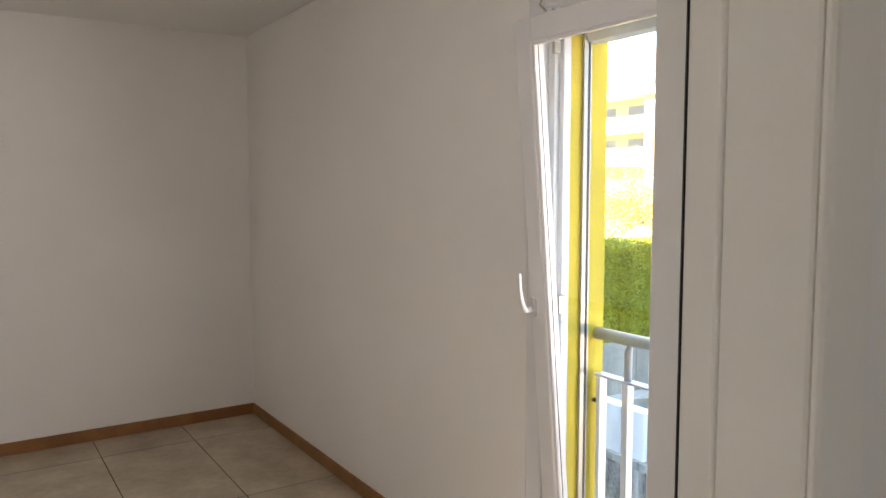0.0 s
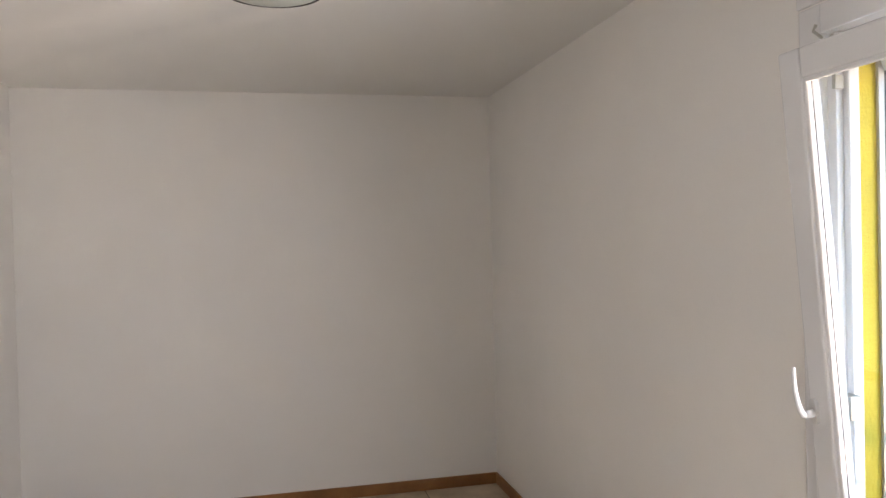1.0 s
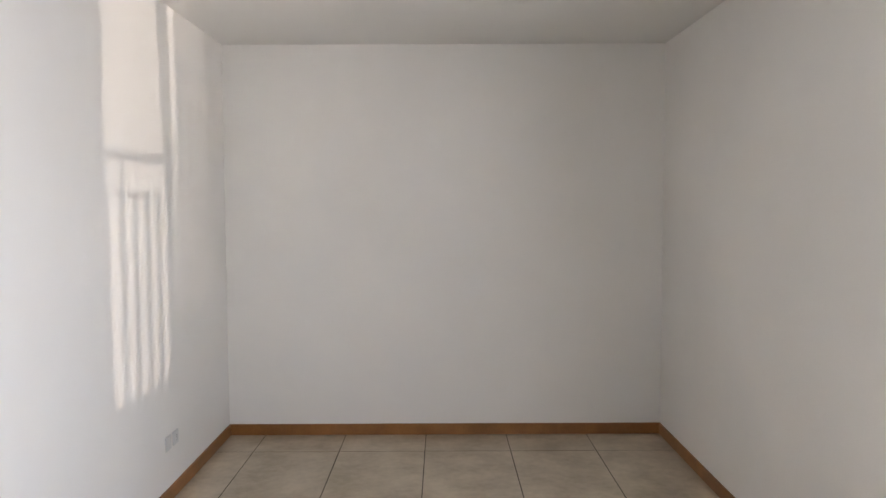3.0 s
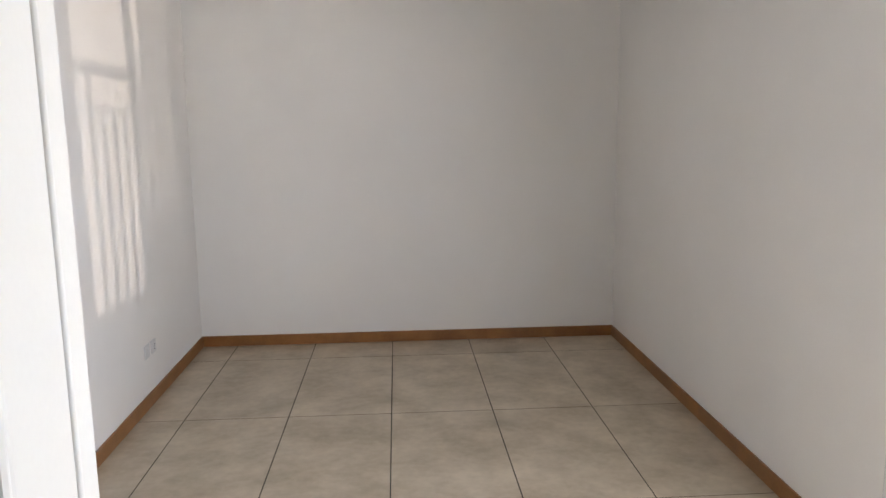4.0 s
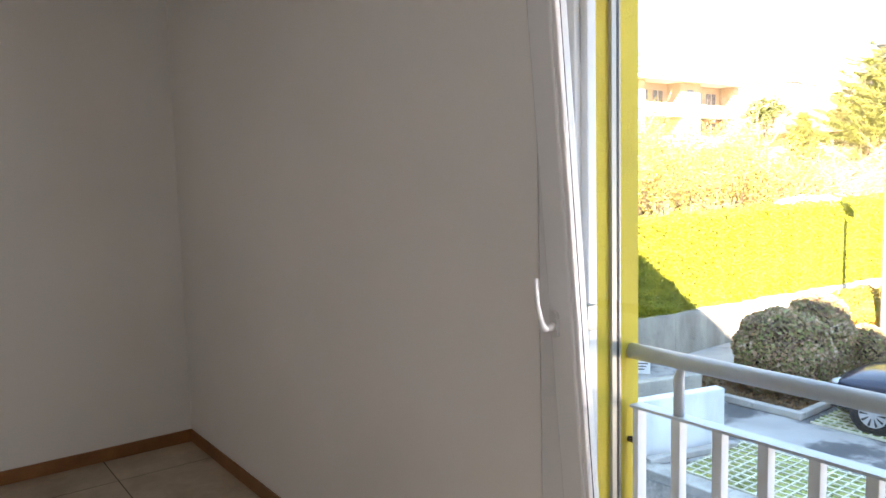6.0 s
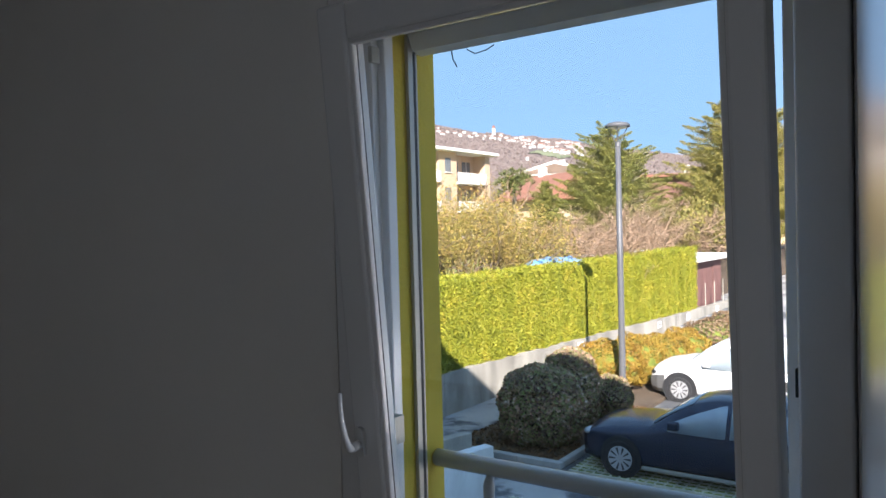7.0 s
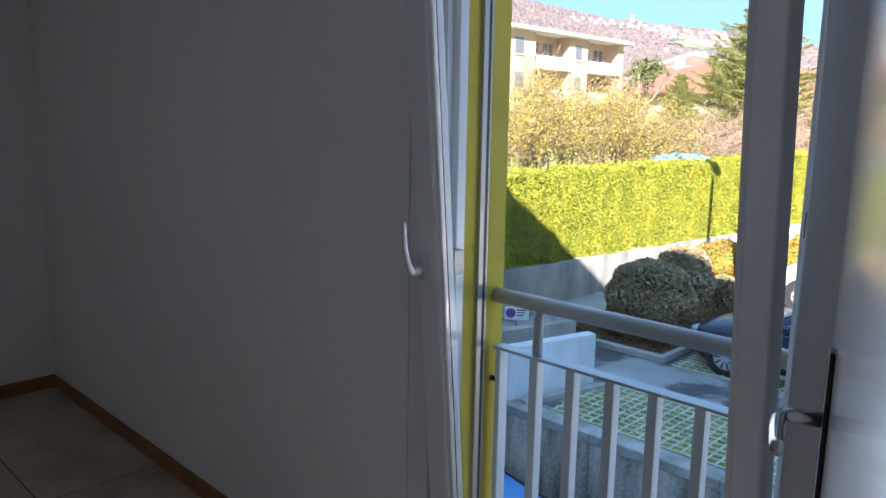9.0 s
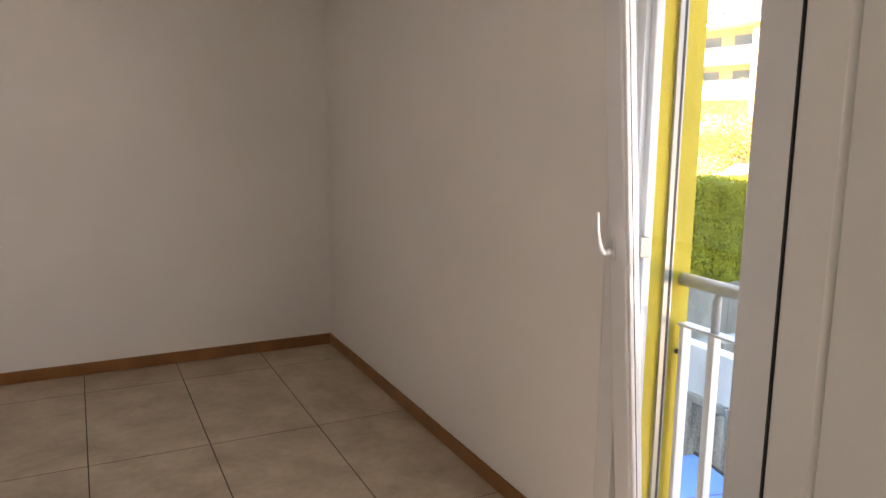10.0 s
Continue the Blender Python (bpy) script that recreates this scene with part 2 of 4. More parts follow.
solo("window_surround", b, M["yellow"], "rough yellow rendered reveal round the french window", "window reveal", "structure")
b = box(None, (-12, -14, ROOF), (XO + 0.02, 26, ROOF + 0.2))
solo("roof", b, M["concrete"], "flat concrete house roof", "roof", "structure")
solo("ceiling", box(None, (-0.2, HB, H), (W, L, H + 0.2)), M["ceiling"], "smooth white-painted ceiling", "ceiling", "structure")
b = box(None, (-0.2, HB - 0.2, -0.1), (W + 0.08, HB, H + 0.05))
solo("wall_hall", b, M["wall"], "plain white hall wall", "wall", "structure")

# floor: grout bed and tiles
TX, TY, JX, JY = 0.505, 0.94, 0.23, 2.985
floor = solo("floor", box(None, (-0.2, HB, -0.12), (W + 0.08, L, -0.0006)), M["grout"], "beige stoneware tile floor with thin dark joints", "floor", "structure")
tile_mesh = to_mesh("tile", box(None, (0.002, 0.002, -0.012), (TX - 0.002, TY - 0.002, 0), 0.0012, 1), M["tile"])
for i in range(-1, 6):
    for j in range(-7, 2):
        x0, y0 = JX + (i - 0) * TX, JY + j * TY
        x1, y1 = min(x0 + TX, W), min(y0 + TY, L)
        xa, ya = max(x0, 0.0), max(y0, HB)
        if x1 - xa < 0.02 or y1 - ya < 0.02:
            continue
        if xa == x0 and ya == y0 and x1 == x0 + TX and y1 == y0 + TY:
            me = tile_mesh
        else:
            me = to_mesh("tile", box(None, (xa - x0 + 0.0015, ya - y0 + 0.0015, -0.012), (x1 - x0 - 0.0015, y1 - y0 - 0.0015, 0), 0.0012, 1), M["tile"])
        t = new("tile", me)
        t.location, t.parent = (x0, y0, 0), floor


def skirting(name, lo, hi):
    return solo(name, box(None, lo, hi, 0.003), M["skirting"], "reddish-brown varnished wooden skirting board", "skirting", "structure")


skirting("baseboard", (0, L - 0.012, 0), (W, L, 0.07))
skirting("baseboard", (0, Y0, 0), (0.012, L - 0.012, 0.07))
skirting("baseboard", (W - 0.012, WY1, 0), (W, L - 0.012, 0.07))
skirting("baseboard", (0.012, Y0, 0), (DX0 - 0.08, Y0 + 0.012, 0.07))


# ---------------------------------------------------------------- window
def ring(lo, hi, w, x0, x1, bevel=0.004):
    """Four bars round an opening in the plane of x: outer corners lo, hi as (y, z), bar width w."""
    (ya, za), (yb, zb) = lo, hi
    return [box(None, (x0, ya, za), (x1, ya + w, zb), bevel), box(None, (x0, yb - w, za), (x1, yb, zb), bevel),
            box(None, (x0, ya + w, zb - w), (x1, yb - w, zb), bevel), box(None, (x0, ya + w, za), (x1, yb - w, za + w), bevel)]


def bar(name, lo, hi, material, parent, bevel=0.003, label=""):
    return part(name, box(None, lo, hi, bevel), material, parent, label)


window = thing("window_1", "white plastic french window, its sash tilted inwards", "window", kind="structure")
FX0, FX1 = W - 0.004, W + 0.078
for b in ring((WY0 + 0.022, 0.0), (WY1 - 0.004, WZ), 0.075, FX0, FX1):
    part("window_frame", b, M["pvc"], window)
# rebate lips on the weather side of the frame
for ya, yb in ((0.517, 0.542), (1.334, 1.381)):
    bar("rebate", (FX1 - 0.030, ya, 0.075), (FX1 + 0.002, yb, 2.045), M["pvc"], window, 0.004)
bar("rebate", (FX1 - 0.052, 1.352, 0.075), (FX1 - 0.030, 1.381, 2.045), M["pvc"], window, 0.003)
bar("rebate", (FX1 - 0.030, 0.542, 1.975), (FX1 + 0.002, 1.334, 2.045), M["pvc"], window, 0.004)
bar("rebate", (W + 0.016, 0.4175, 0.0), (W + 0.0795, 0.4405, 2.10), M["wall"], window, 0.002)
bar("keep", (FX0 + 0.018, 1.306, 1.082), (FX0 + 0.052, 1.3515, 1.142), M["alu"], window, 0.002, "grey metal locking keep")
bar("keep", (FX0 + 0.018, 0.5165, 1.268), (FX0 + 0.034, 0.524, 1.312), M["black"], window, 0.001, "black locking keep")
bar("keep", (FX0 + 0.018, 1.340, 1.900), (FX0 + 0.045, 1.3515, 1.935), M["alu"], window, 0.002, "grey metal locking keep")
# sash, hinged at its foot and tilted
SY0, SY1, SH, SW = 0.510, 1.347, 1.925, 0.072
sash = new("sash", to_mesh("sash", box(None, (0.010, SY0 + 0.022, 0.004), (0.058, SY0 + 0.030, SH - 0.004)), M["pvc"]))
sash.parent = window
sash.matrix_basis = pose(W + 0.012, 0, 0.06, 0, -4.9, 0)
for lo, hi in (((SY0 + 0.018, 0), (SY0 + SW, SH)), ((SY1 - SW, 0), (SY1, SH)), ((SY0 + SW, 0), (SY1 - SW, SW)), ((SY0 + SW, SH - SW), (SY1 - SW, SH))):
    part("sash_bar", box(None, (-0.002, *lo), (0.062, *hi), 0.007), M["pvc"], sash)
for ya, yb in ((SY0 + SW - 0.004, SY0 + SW + 0.010), (SY1 - SW - 0.010, SY1 - SW + 0.004)):
    bar("glazing_bead", (0.004, ya, SW), (0.020, yb, SH - SW), M["pvc"], sash, 0.004)
    bar("gasket", (0.020, ya + 0.002, SW), (0.023, yb - 0.002, SH - SW), M["black"], sash, 0)
bar("glazing_bead", (0.004, SY0 + SW, SH - SW - 0.010), (0.020, SY1 - SW, SH - SW + 0.004), M["pvc"], sash, 0.004)
bar("gasket", (0.020, SY0 + SW, SH - SW - 0.008), (0.023, SY1 - SW, SH - SW + 0.002), M["black"], sash, 0)
g = part("pane", box(None, (0.023, SY0 + SW - 0.012, SW - 0.012), (0.043, SY1 - SW + 0.012, SH - SW + 0.012)), M["glass"], sash)
g.visible_shadow = False
# handle, pointing up in the tilt position
hz = 1.050
part("handle", tube(None, [(-0.030, 1.324, hz), (-0.038, 1.324, hz + 0.001), (-0.044, 1.325, hz + 0.010), (-0.049, 1.326, hz + 0.030), (-0.053, 1.327, hz + 0.062), (-0.053, 1.327, hz + 0.095), (-0.051, 1.327, hz + 0.118)],
             [0.0085, 0.0085, 0.008, 0.0068, 0.006, 0.0055, 0.0045], 12), M["plastic"], sash, "white lever handle", True)
part("spindle", tube(None, [(-0.008, 1.324, hz), (-0.034, 1.324, hz)], 0.0095, 14), M["plastic"], sash, "", True)
rosette = [(1.324 + 0.0115 * math.cos(a * math.pi / 10), hz + 0.004 + (0.020 if a <= 10 else -0.020) + 0.0115 * math.sin(a * math.pi / 10)) for a in range(20)]
part("rosette", prism(None, rosette, "x", -0.011, -0.001), M["plastic"], sash)
# tilt stay between frame and sash head
part("stay_arm", tube(None, [(W + 0.03, 1.36, 2.025), (W - 0.06, 1.27, 2.00), (W - 0.125, 1.20, 1.985)], 0.006, 6), M["alu"], window)
part("hook", tube(None, [(W - 0.01, 1.365, 2.03), (W - 0.035, 1.365, 2.045), (W - 0.03, 1.362, 2.06)], 0.004, 6), M["alu"], window)

# roller shutter: guides, end bar and the dark slot above
shutter = thing("roller_shutter", "rolled-up grey roller shutter with white end bar", "shutter")
for y, d in ((RY1, -1), (RY0, 1)):
    b = box(None, (2.866, min(y, y + d * 0.010), -0.02), (2.884, max(y, y + d * 0.010), 1.985), 0.001, 1)
    box(b, (2.893, min(y, y + d * 0.010), -0.02), (2.900, max(y, y + d * 0.010), 1.985), 0.001, 1)
    part("guide", b, M["alu"], shutter, "grey metal guide rail")
    # nearly flush black strip in place of the slot's shaded depth
    part("slot", box(None, (2.884, min(y, y + d * 0.0096), -0.02), (2.893, max(y, y + d * 0.0096), 1.985)), M["black"], shutter, "black strip that draws the shaded slot of the guide")
part("end_bar", prism(None, [(2.868, 1.992), (2.868, 1.985), (2.884, 1.950), (2.925, 1.946), (2.930, 1.952), (2.930, 1.992)], "y", RY0 + 0.004, RY1 - 0.004), M["shutterbar"], shutter, "white metal end bar")
for k in range(3):
    part("slat", tube(None, [(2.886 + 0.004 * k, RY0 + 0.006, 2.012 + 0.036 * k), (2.886 + 0.004 * k, RY1 - 0.006, 2.012 + 0.036 * k)], 0.019, 10), M["slat"], shutter)
# solid dark block in place of the shade inside the shutter box
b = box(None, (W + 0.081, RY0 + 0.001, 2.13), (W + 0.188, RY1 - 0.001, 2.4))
solo("trim", b, M["boxshade"], "dark block standing for the shade inside the shutter box", "trim", "structure")
part("cord", tube(None, [(2.955, 1.285, 1.955), (2.957, 1.283, 1.935), (2.962, 1.279, 1.925), (2.966, 1.279, 1.918)], 0.0016, 5), M["black"], shutter)
part("cord", tube(None, [(2.95, 1.24, 1.95), (2.955, 1.22, 1.938), (2.955, 1.19, 1.942), (2.955, 1.17, 1.95)], 0.0014, 5), M["black"], shutter)

# white cover over the shutter box, above the window
solo("trim", box(None, (W - 0.006, WY0 + 0.015, WZ + 0.004), (W + 0.05, WY1 + 0.002, 2.36), 0.004), M["pvc"], "white shutter box cover over the window", "trim", "structure")

# ---------------------------------------------------------------- railing
railing = thing("railing", "grey painted metal window railing with upright flat bars", "railing")
part("handrail", tube(None, [(2.95, RY0 - 0.0, 0.993), (2.95, RY1 - 0.002, 0.993)], 0.0205, 20), M["rail"], railing, "round grey handrail", True)
bar("lower_rail", (2.922, RY0 + 0.002, 0.853), (2.962, RY1 - 0.018, 0.861), M["flatrail"], railing, 0.0015, "glossy grey flat rail")
bar("post", (2.925, 1.313, 0.03), (2.960, 1.330, 0.853), M["baluster"], railing, 0.002)
bar("post", (2.925, RY0 + 0.012, 0.03), (2.960, RY0 + 0.029, 0.853), M["baluster"], railing, 0.002)
for k in range(6):
    y = 1.203 - 0.1115 * k
    bar("baluster", (2.925, y - 0.0125, 0.03), (2.955, y + 0.0125, 0.853), M["baluster"], railing, 0.002)
for y in (1.203, 0.645):
    part("bracket", tube(None, [(2.94, y, 0.861), (2.94, y, 0.955), (2.948, y, 0.975)], [0.013, 0.013, 0.009], 10), M["rail"], railing, "", True)
part("bolt", tube(None, [(2.942, 1.330, 0.762), (2.942, RY1, 0.762)], 0.008, 8), M["blackmetal"], railing)
bar("foot_rail", (2.922, RY0 + 0.002, 0.02), (2.962, RY1 - 0.002, 0.03), M["rail"], railing, 0.001)

# ---------------------------------------------------------------- doorway and door
frame_ = thing("door_frame", "off-white painted door frame with a dark rubber seal", "door frame", kind="structure")
for x, d, stop in ((DX0, -1, 0.048), (DX1, 1, 0.055)):
    def sp(a, c, y0, y1, z1, nm, bv=0.003):
        bar(nm, (min(x + d * a, x + d * c), y0, 0), (max(x + d * a, x + d * c), y1, z1), M["frame"], frame_, bv)
    sp(0.0, 0.02, Y1 + 0.001, stop, DH, "jamb", 0.006)
    sp(0.010, 0.02, stop, 0.104, DH + 0.012, "rebate")
    sp(0.0185, 0.085, Y0 + 0.001, 0.106, DH + 0.085, "casing", 0.006)
    sp(-0.004, 0.075, Y1 - 0.014, Y1, DH + 0.075, "casing", 0.006)
    part("bead", tube(None, [(x + d * 0.002, stop - 0.005, 0), (x + d * 0.002, stop - 0.005, DH)], 0.005, 10), M["frame"], frame_, "", True)
    # black strip on the hinge side doubles as the gap's dark line
    if d > 0:
        part("seal", tube(None, [(x + 0.0105, 0.1045, 0), (x + 0.0105, 0.1045, DH)], 0.002, 6), M["black"], frame_, "black seal strip along the dark hinge gap")
    else:
        part("seal", tube(None, [(x - 0.009, stop + 0.004, 0), (x - 0.009, stop + 0.004, DH)], 0.0016, 6), M["alu"], frame_, "grey rubber seal")
bar("head", (DX0, Y1 + 0.001, DH), (DX1, 0.104, DH + 0.0195), M["frame"], frame_)
bar("casing", (DX0 - 0.018, Y0 + 0.001, DH + 0.0195), (DX1 + 0.018, 0.106, DH + 0.085), M["frame"], frame_, 0.006)
bar("casing", (DX0 + 0.004, Y1 - 0.014, DH), (DX1 - 0.004, Y1, DH + 0.075), M["frame"], frame_, 0.006)
bar("strike_plate", (DX0 - 0.0115, 0.051, 1.085), (DX0 - 0.0085, 0.060, 1.115), M["blackmetal"], frame_, 0, "dark strike plate")
for z in (0.28, 1.80):
    part("hinge", tube(None, [(DX1 + 0.022, 0.118, z), (DX1 + 0.022, 0.118, z + 0.09)], 0.006, 10), M["blackmetal"], frame_, "dark hinge barrel", True)

door = thing("door_1", "satin white interior door standing wide open beside the window", "door", at=(1.841, 0.110, 0), turn=19.2, kind="structure")
part("leaf", box(None, (0, 0, 0.008), (0.815, 0.047, 2.07), 0.003), M["door"], door)
# black strip for the shade in the gap at the hinges
bar("seal", (0.001, -0.002, 0.01), (0.004, 0.001, 2.06), M["black"], door, 0, "black seal strip along the dark hinge gap")
for d in (1, -1):
    y = 0.047 if d > 0 else 0.0
    pl = part("handle_plate", box(None, (0.722, min(y, y + d * 0.008), 0.93), (0.758, max(y, y + d * 0.008), 1.152), 0.003), M["blackmetal"], door, "long dark metal handle plate")
    part("lever", tube(None, [(0.74, y + d * 0.008, 1.050), (0.74, y + d * 0.045, 1.050), (0.736, y + d * 0.056, 1.049), (0.725, y + d * 0.062, 1.046), (0.70, y + d * 0.063, 1.042), (0.66, y + d * 0.062, 1.040), (0.63, y + d * 0.060, 1.040)],
         [0.011, 0.0105, 0.0105, 0.010, 0.0095, 0.009, 0.008], 12), M["leverm"], pl, "polished metal lever", True)
part("key", tube(None, [(0.74, -0.008, 0.965), (0.74, -0.030, 0.965), (0.74, -0.036, 0.972), (0.74, -0.046, 0.972), (0.74, -0.050, 0.965), (0.74, -0.046, 0.957), (0.74, -0.036, 0.957), (0.74, -0.031, 0.963)], 0.0025, 6), M["blackmetal"], door, "dark key in its lock")


# ---------------------------------------------------------------- sockets and lamp
def wall_socket(y, label, holes):
    so = thing("wall_socket", label, "socket")
    bar("cover", (0, y - 0.034, 0.255), (0.008, y + 0.034, 0.325), M["plastic"], so, 0.003)
    bar("insert", (0.008, y - 0.024, 0.265), (0.010, y + 0.024, 0.315), M["plastic"], so, 0.001)
    for k in range(holes):
        part("hole", tube(None, [(0.0095, y, 0.278 + 0.012 * k), (0.0108, y, 0.278 + 0.012 * k)], 0.0032, 8), M["black"], so)
    return so


wall_socket(3.30, "small white wall socket with dark holes above the skirting", 3)
wall_socket(3.20, "small white blank cover beside the wall socket", 0)

lamp = thing("ceiling_lamp", "round frosted glass ceiling lamp with dark metal rim, unlit", "lamp", at=(1.385, 2.09, H))
part("base", tube(None, [(0, 0, 0), (0, 0, -0.022)], [0.07, 0.066], 28), M["plastic"], lamp)
part("shade", tube(None, [(0, 0, -0.018), (0, 0, -0.028), (0, 0, -0.06), (0, 0, -0.112), (0, 0, -0.121)], [0.10, 0.142, 0.149, 0.147, 0.138], 40), M["opal"], lamp, "greenish frosted glass shade", True)
rim = [(0.151 * math.cos(a * math.pi / 24), 0.151 * math.sin(a * math.pi / 24), -0.117) for a in range(49)]
part("rim", tube(None, rim, 0.0032, 6, False), M["blackmetal"], lamp, "thin dark metal rim")
for a in (215, 325, 90):
    c, s_ = math.cos(radians(a)), math.sin(radians(a))
    part("clip", tube(None, [(0.07 * c, 0.07 * s_, -0.012), (0.149 * c, 0.149 * s_, -0.03), (0.155 * c, 0.155 * s_, -0.07), (0.154 * c, 0.154 * s_, -0.118)], 0.003, 6), M["blackmetal"], lamp)

# ================================================================ outside
rng = np.random.default_rng(7)


def foliage_mat(name, colors, rough=0.55, trans=0.25):
    """Leaves: each one takes its own shade between the given colours."""
    m = bpy.data.materials.new(name)
    m.use_nodes = True
    n, l = m.node_tree.nodes, m.node_tree.links
    p = n["Principled BSDF"]
    p.inputs["Roughness"].default_value = rough
    p.inputs["Specular IOR Level"].default_value = 0.3
    geo = n.new("ShaderNodeNewGeometry")
    big = n.new("ShaderNodeTexNoise")
    big.inputs["Scale"].default_value, big.inputs["Detail"].default_value = 1.6, 3.0
    l.new(geo.outputs["Position"], big.inputs["Vector"])
    mix = n.new("ShaderNodeMath")
    mix.operation = "MULTIPLY_ADD"
    mix.inputs[1].default_value = 0.7
    l.new(geo.outputs["Random Per Island"], mix.inputs[0])
    half = n.new("ShaderNodeMath")
    half.operation = "MULTIPLY_ADD"
    half.inputs[1].default_value, half.inputs[2].default_value = 0.9, -0.3
    l.new(big.outputs[0], half.inputs[0])
    l.new(half.outputs[0], mix.inputs[2])
    ramp = n.new("ShaderNodeValToRGB")
    e = ramp.color_ramp.elements
    while len(e) < len(colors):
        e.new(0.5)
    for k, c in enumerate(colors):
        e[k].position = k / (len(colors) - 1)
        e[k].color = (*c, 1)
    l.new(mix.outputs[0], ramp.inputs[0])
    l.new(ramp.outputs[0], p.inputs["Base Color"])
    if trans:
        t = n.new("ShaderNodeBsdfTranslucent")
        s = n.new("ShaderNodeMixShader")
        s.inputs[0].default_value = trans
        l.new(ramp.outputs[0], t.inputs[0])
        l.new(p.outputs[0], s.inputs[1])
        l.new(t.outputs[0], s.inputs[2])
        l.new(s.outputs[0], n["Material Output"].inputs[0])
    return m


M["hedge"] = foliage_mat("hedge_leaf", [(0.13, 0.16, 0.018), (0.28, 0.30, 0.028), (0.40, 0.39, 0.034), (0.55, 0.40, 0.05)])
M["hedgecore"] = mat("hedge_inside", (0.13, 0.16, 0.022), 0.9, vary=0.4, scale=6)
# dark solid core: the shade between the bush leaves is in its colour
M["bushcore"] = mat("bush_inner_shade", (0.07, 0.055, 0.04), 0.95, vary=0.4, scale=8)
M["farhouse"] = mat("far_house_wall", (0.43, 0.42, 0.40), 0.9, vary=0.2, scale=0.05, grain=0.4, bump=0.0)
M["darkbush"] = foliage_mat("dark_bush_leaf", [(0.13, 0.08, 0.07), (0.32, 0.20, 0.15), (0.30, 0.34, 0.12), (0.54, 0.31, 0.21), (0.80, 0.72, 0.60)], rough=0.38)
M["goldbush"] = foliage_mat("gold_bush_leaf", [(0.22, 0.11, 0.03), (0.36, 0.20, 0.03), (0.42, 0.29, 0.045), (0.32, 0.28, 0.06)])
M["brownbush"] = foliage_mat("brown_bush_leaf", [(0.14, 0.09, 0.055), (0.26, 0.17, 0.10), (0.34, 0.23, 0.13)])
M["gold"] = foliage_mat("autumn_leaf", [(0.17, 0.13, 0.06), (0.23, 0.21, 0.05), (0.42, 0.32, 0.06), (0.38, 0.24, 0.08), (0.27, 0.18, 0.10)])
M["conifer"] = foliage_mat("conifer_needle", [(0.09, 0.11, 0.03), (0.18, 0.19, 0.045), (0.27, 0.26, 0.06), (0.33, 0.28, 0.08)])
M["conifer2"] = foliage_mat("light_conifer_needle", [(0.11, 0.12, 0.035), (0.22, 0.21, 0.05), (0.34, 0.29, 0.07), (0.40, 0.31, 0.10)])
M["palm"] = foliage_mat("palm_leaf", [(0.08, 0.10, 0.03), (0.20, 0.21, 0.06)])
M["litter"] = foliage_mat("fallen_leaf", [(0.06, 0.03, 0.015), (0.16, 0.08, 0.035), (0.24, 0.13, 0.06), (0.07, 0.07, 0.02)], trans=0)
M["grass"] = foliage_mat("grass_blade", [(0.09, 0.14, 0.025), (0.16, 0.22, 0.04), (0.26, 0.30, 0.06)], trans=0)
M["soil"] = mat("garden_soil", (0.10, 0.07, 0.045), 0.95, vary=0.35, scale=2.5, grain=30, bump=0.5, depth=0.01)
M["turf"] = mat("turf", (0.19, 0.23, 0.05), 0.95, vary=0.4, scale=1.5, grain=40, bump=0.5, depth=0.01, tint=(0.31, 0.34, 0.10))
M["bark"] = mat("bark", (0.15, 0.115, 0.09), 0.9, vary=0.3, scale=9, grain=60, bump=0.5, depth=0.006)
M["twig"] = mat("bare_twig", (0.31, 0.21, 0.14), 0.9, vary=0.25, scale=5, grain=40, bump=0.2)
M["kerb"] = mat("kerb_stone", (0.40, 0.385, 0.36), 0.85, vary=0.2, scale=3, grain=50, bump=0.3)
M["paver"] = mat("grass_paver_concrete", (0.58, 0.57, 0.46), 0.9, vary=0.25, scale=4, grain=40, bump=0.3)
M["navy"] = mat("dark_blue_car_paint", (0.026, 0.034, 0.060), 0.16, 0.2, vary=0.15, scale=3, grain=200, bump=0.0)
M["whitecar"] = mat("white_car_paint", (0.80, 0.80, 0.80), 0.2, vary=0.02, scale=3, bump=0.0)
M["bluecar"] = mat("blue_lid_paint", (0.09, 0.28, 0.60), 0.3, vary=0.08, scale=2, bump=0.0)
# glass colour lightened: the sky's reflection is put into it
M["carglass"] = mat("car_glass_sky_tone", (0.33, 0.39, 0.44), 0.05, vary=0.1, bump=0.0, spec=1.0)
M["tyre"] = mat("tyre_rubber", (0.022, 0.022, 0.024), 0.85, vary=0.15, grain=80)
M["alloy"] = mat("silver_wheel", (0.62, 0.62, 0.63), 0.3, 0.6, vary=0.05)
M["greyplastic"] = mat("grey_plastic", (0.11, 0.11, 0.11), 0.5, vary=0.1)
M["blackplastic"] = mat("black_plastic", (0.025, 0.025, 0.027), 0.5, vary=0.1)
M["lens"] = mat("headlight_lens", (0.45, 0.47, 0.50), 0.1, 0.3, vary=0.1)
M["lamppost"] = mat("grey_lamp_post", (0.10, 0.10, 0.105), 0.5, 0.0, vary=0.08)
M["cream"] = mat("cream_render", (0.55, 0.40, 0.27), 0.9, vary=0.08, scale=0.5, grain=8, bump=0.1)
M["whiteren"] = mat("white_balcony", (0.68, 0.66, 0.63), 0.85, vary=0.05, scale=0.6, grain=8, bump=0.1)
M["rooftile"] = mat("red_roof_tile", (0.25, 0.11, 0.07), 0.85, vary=0.2, scale=1.5, grain=8, bump=0.3)
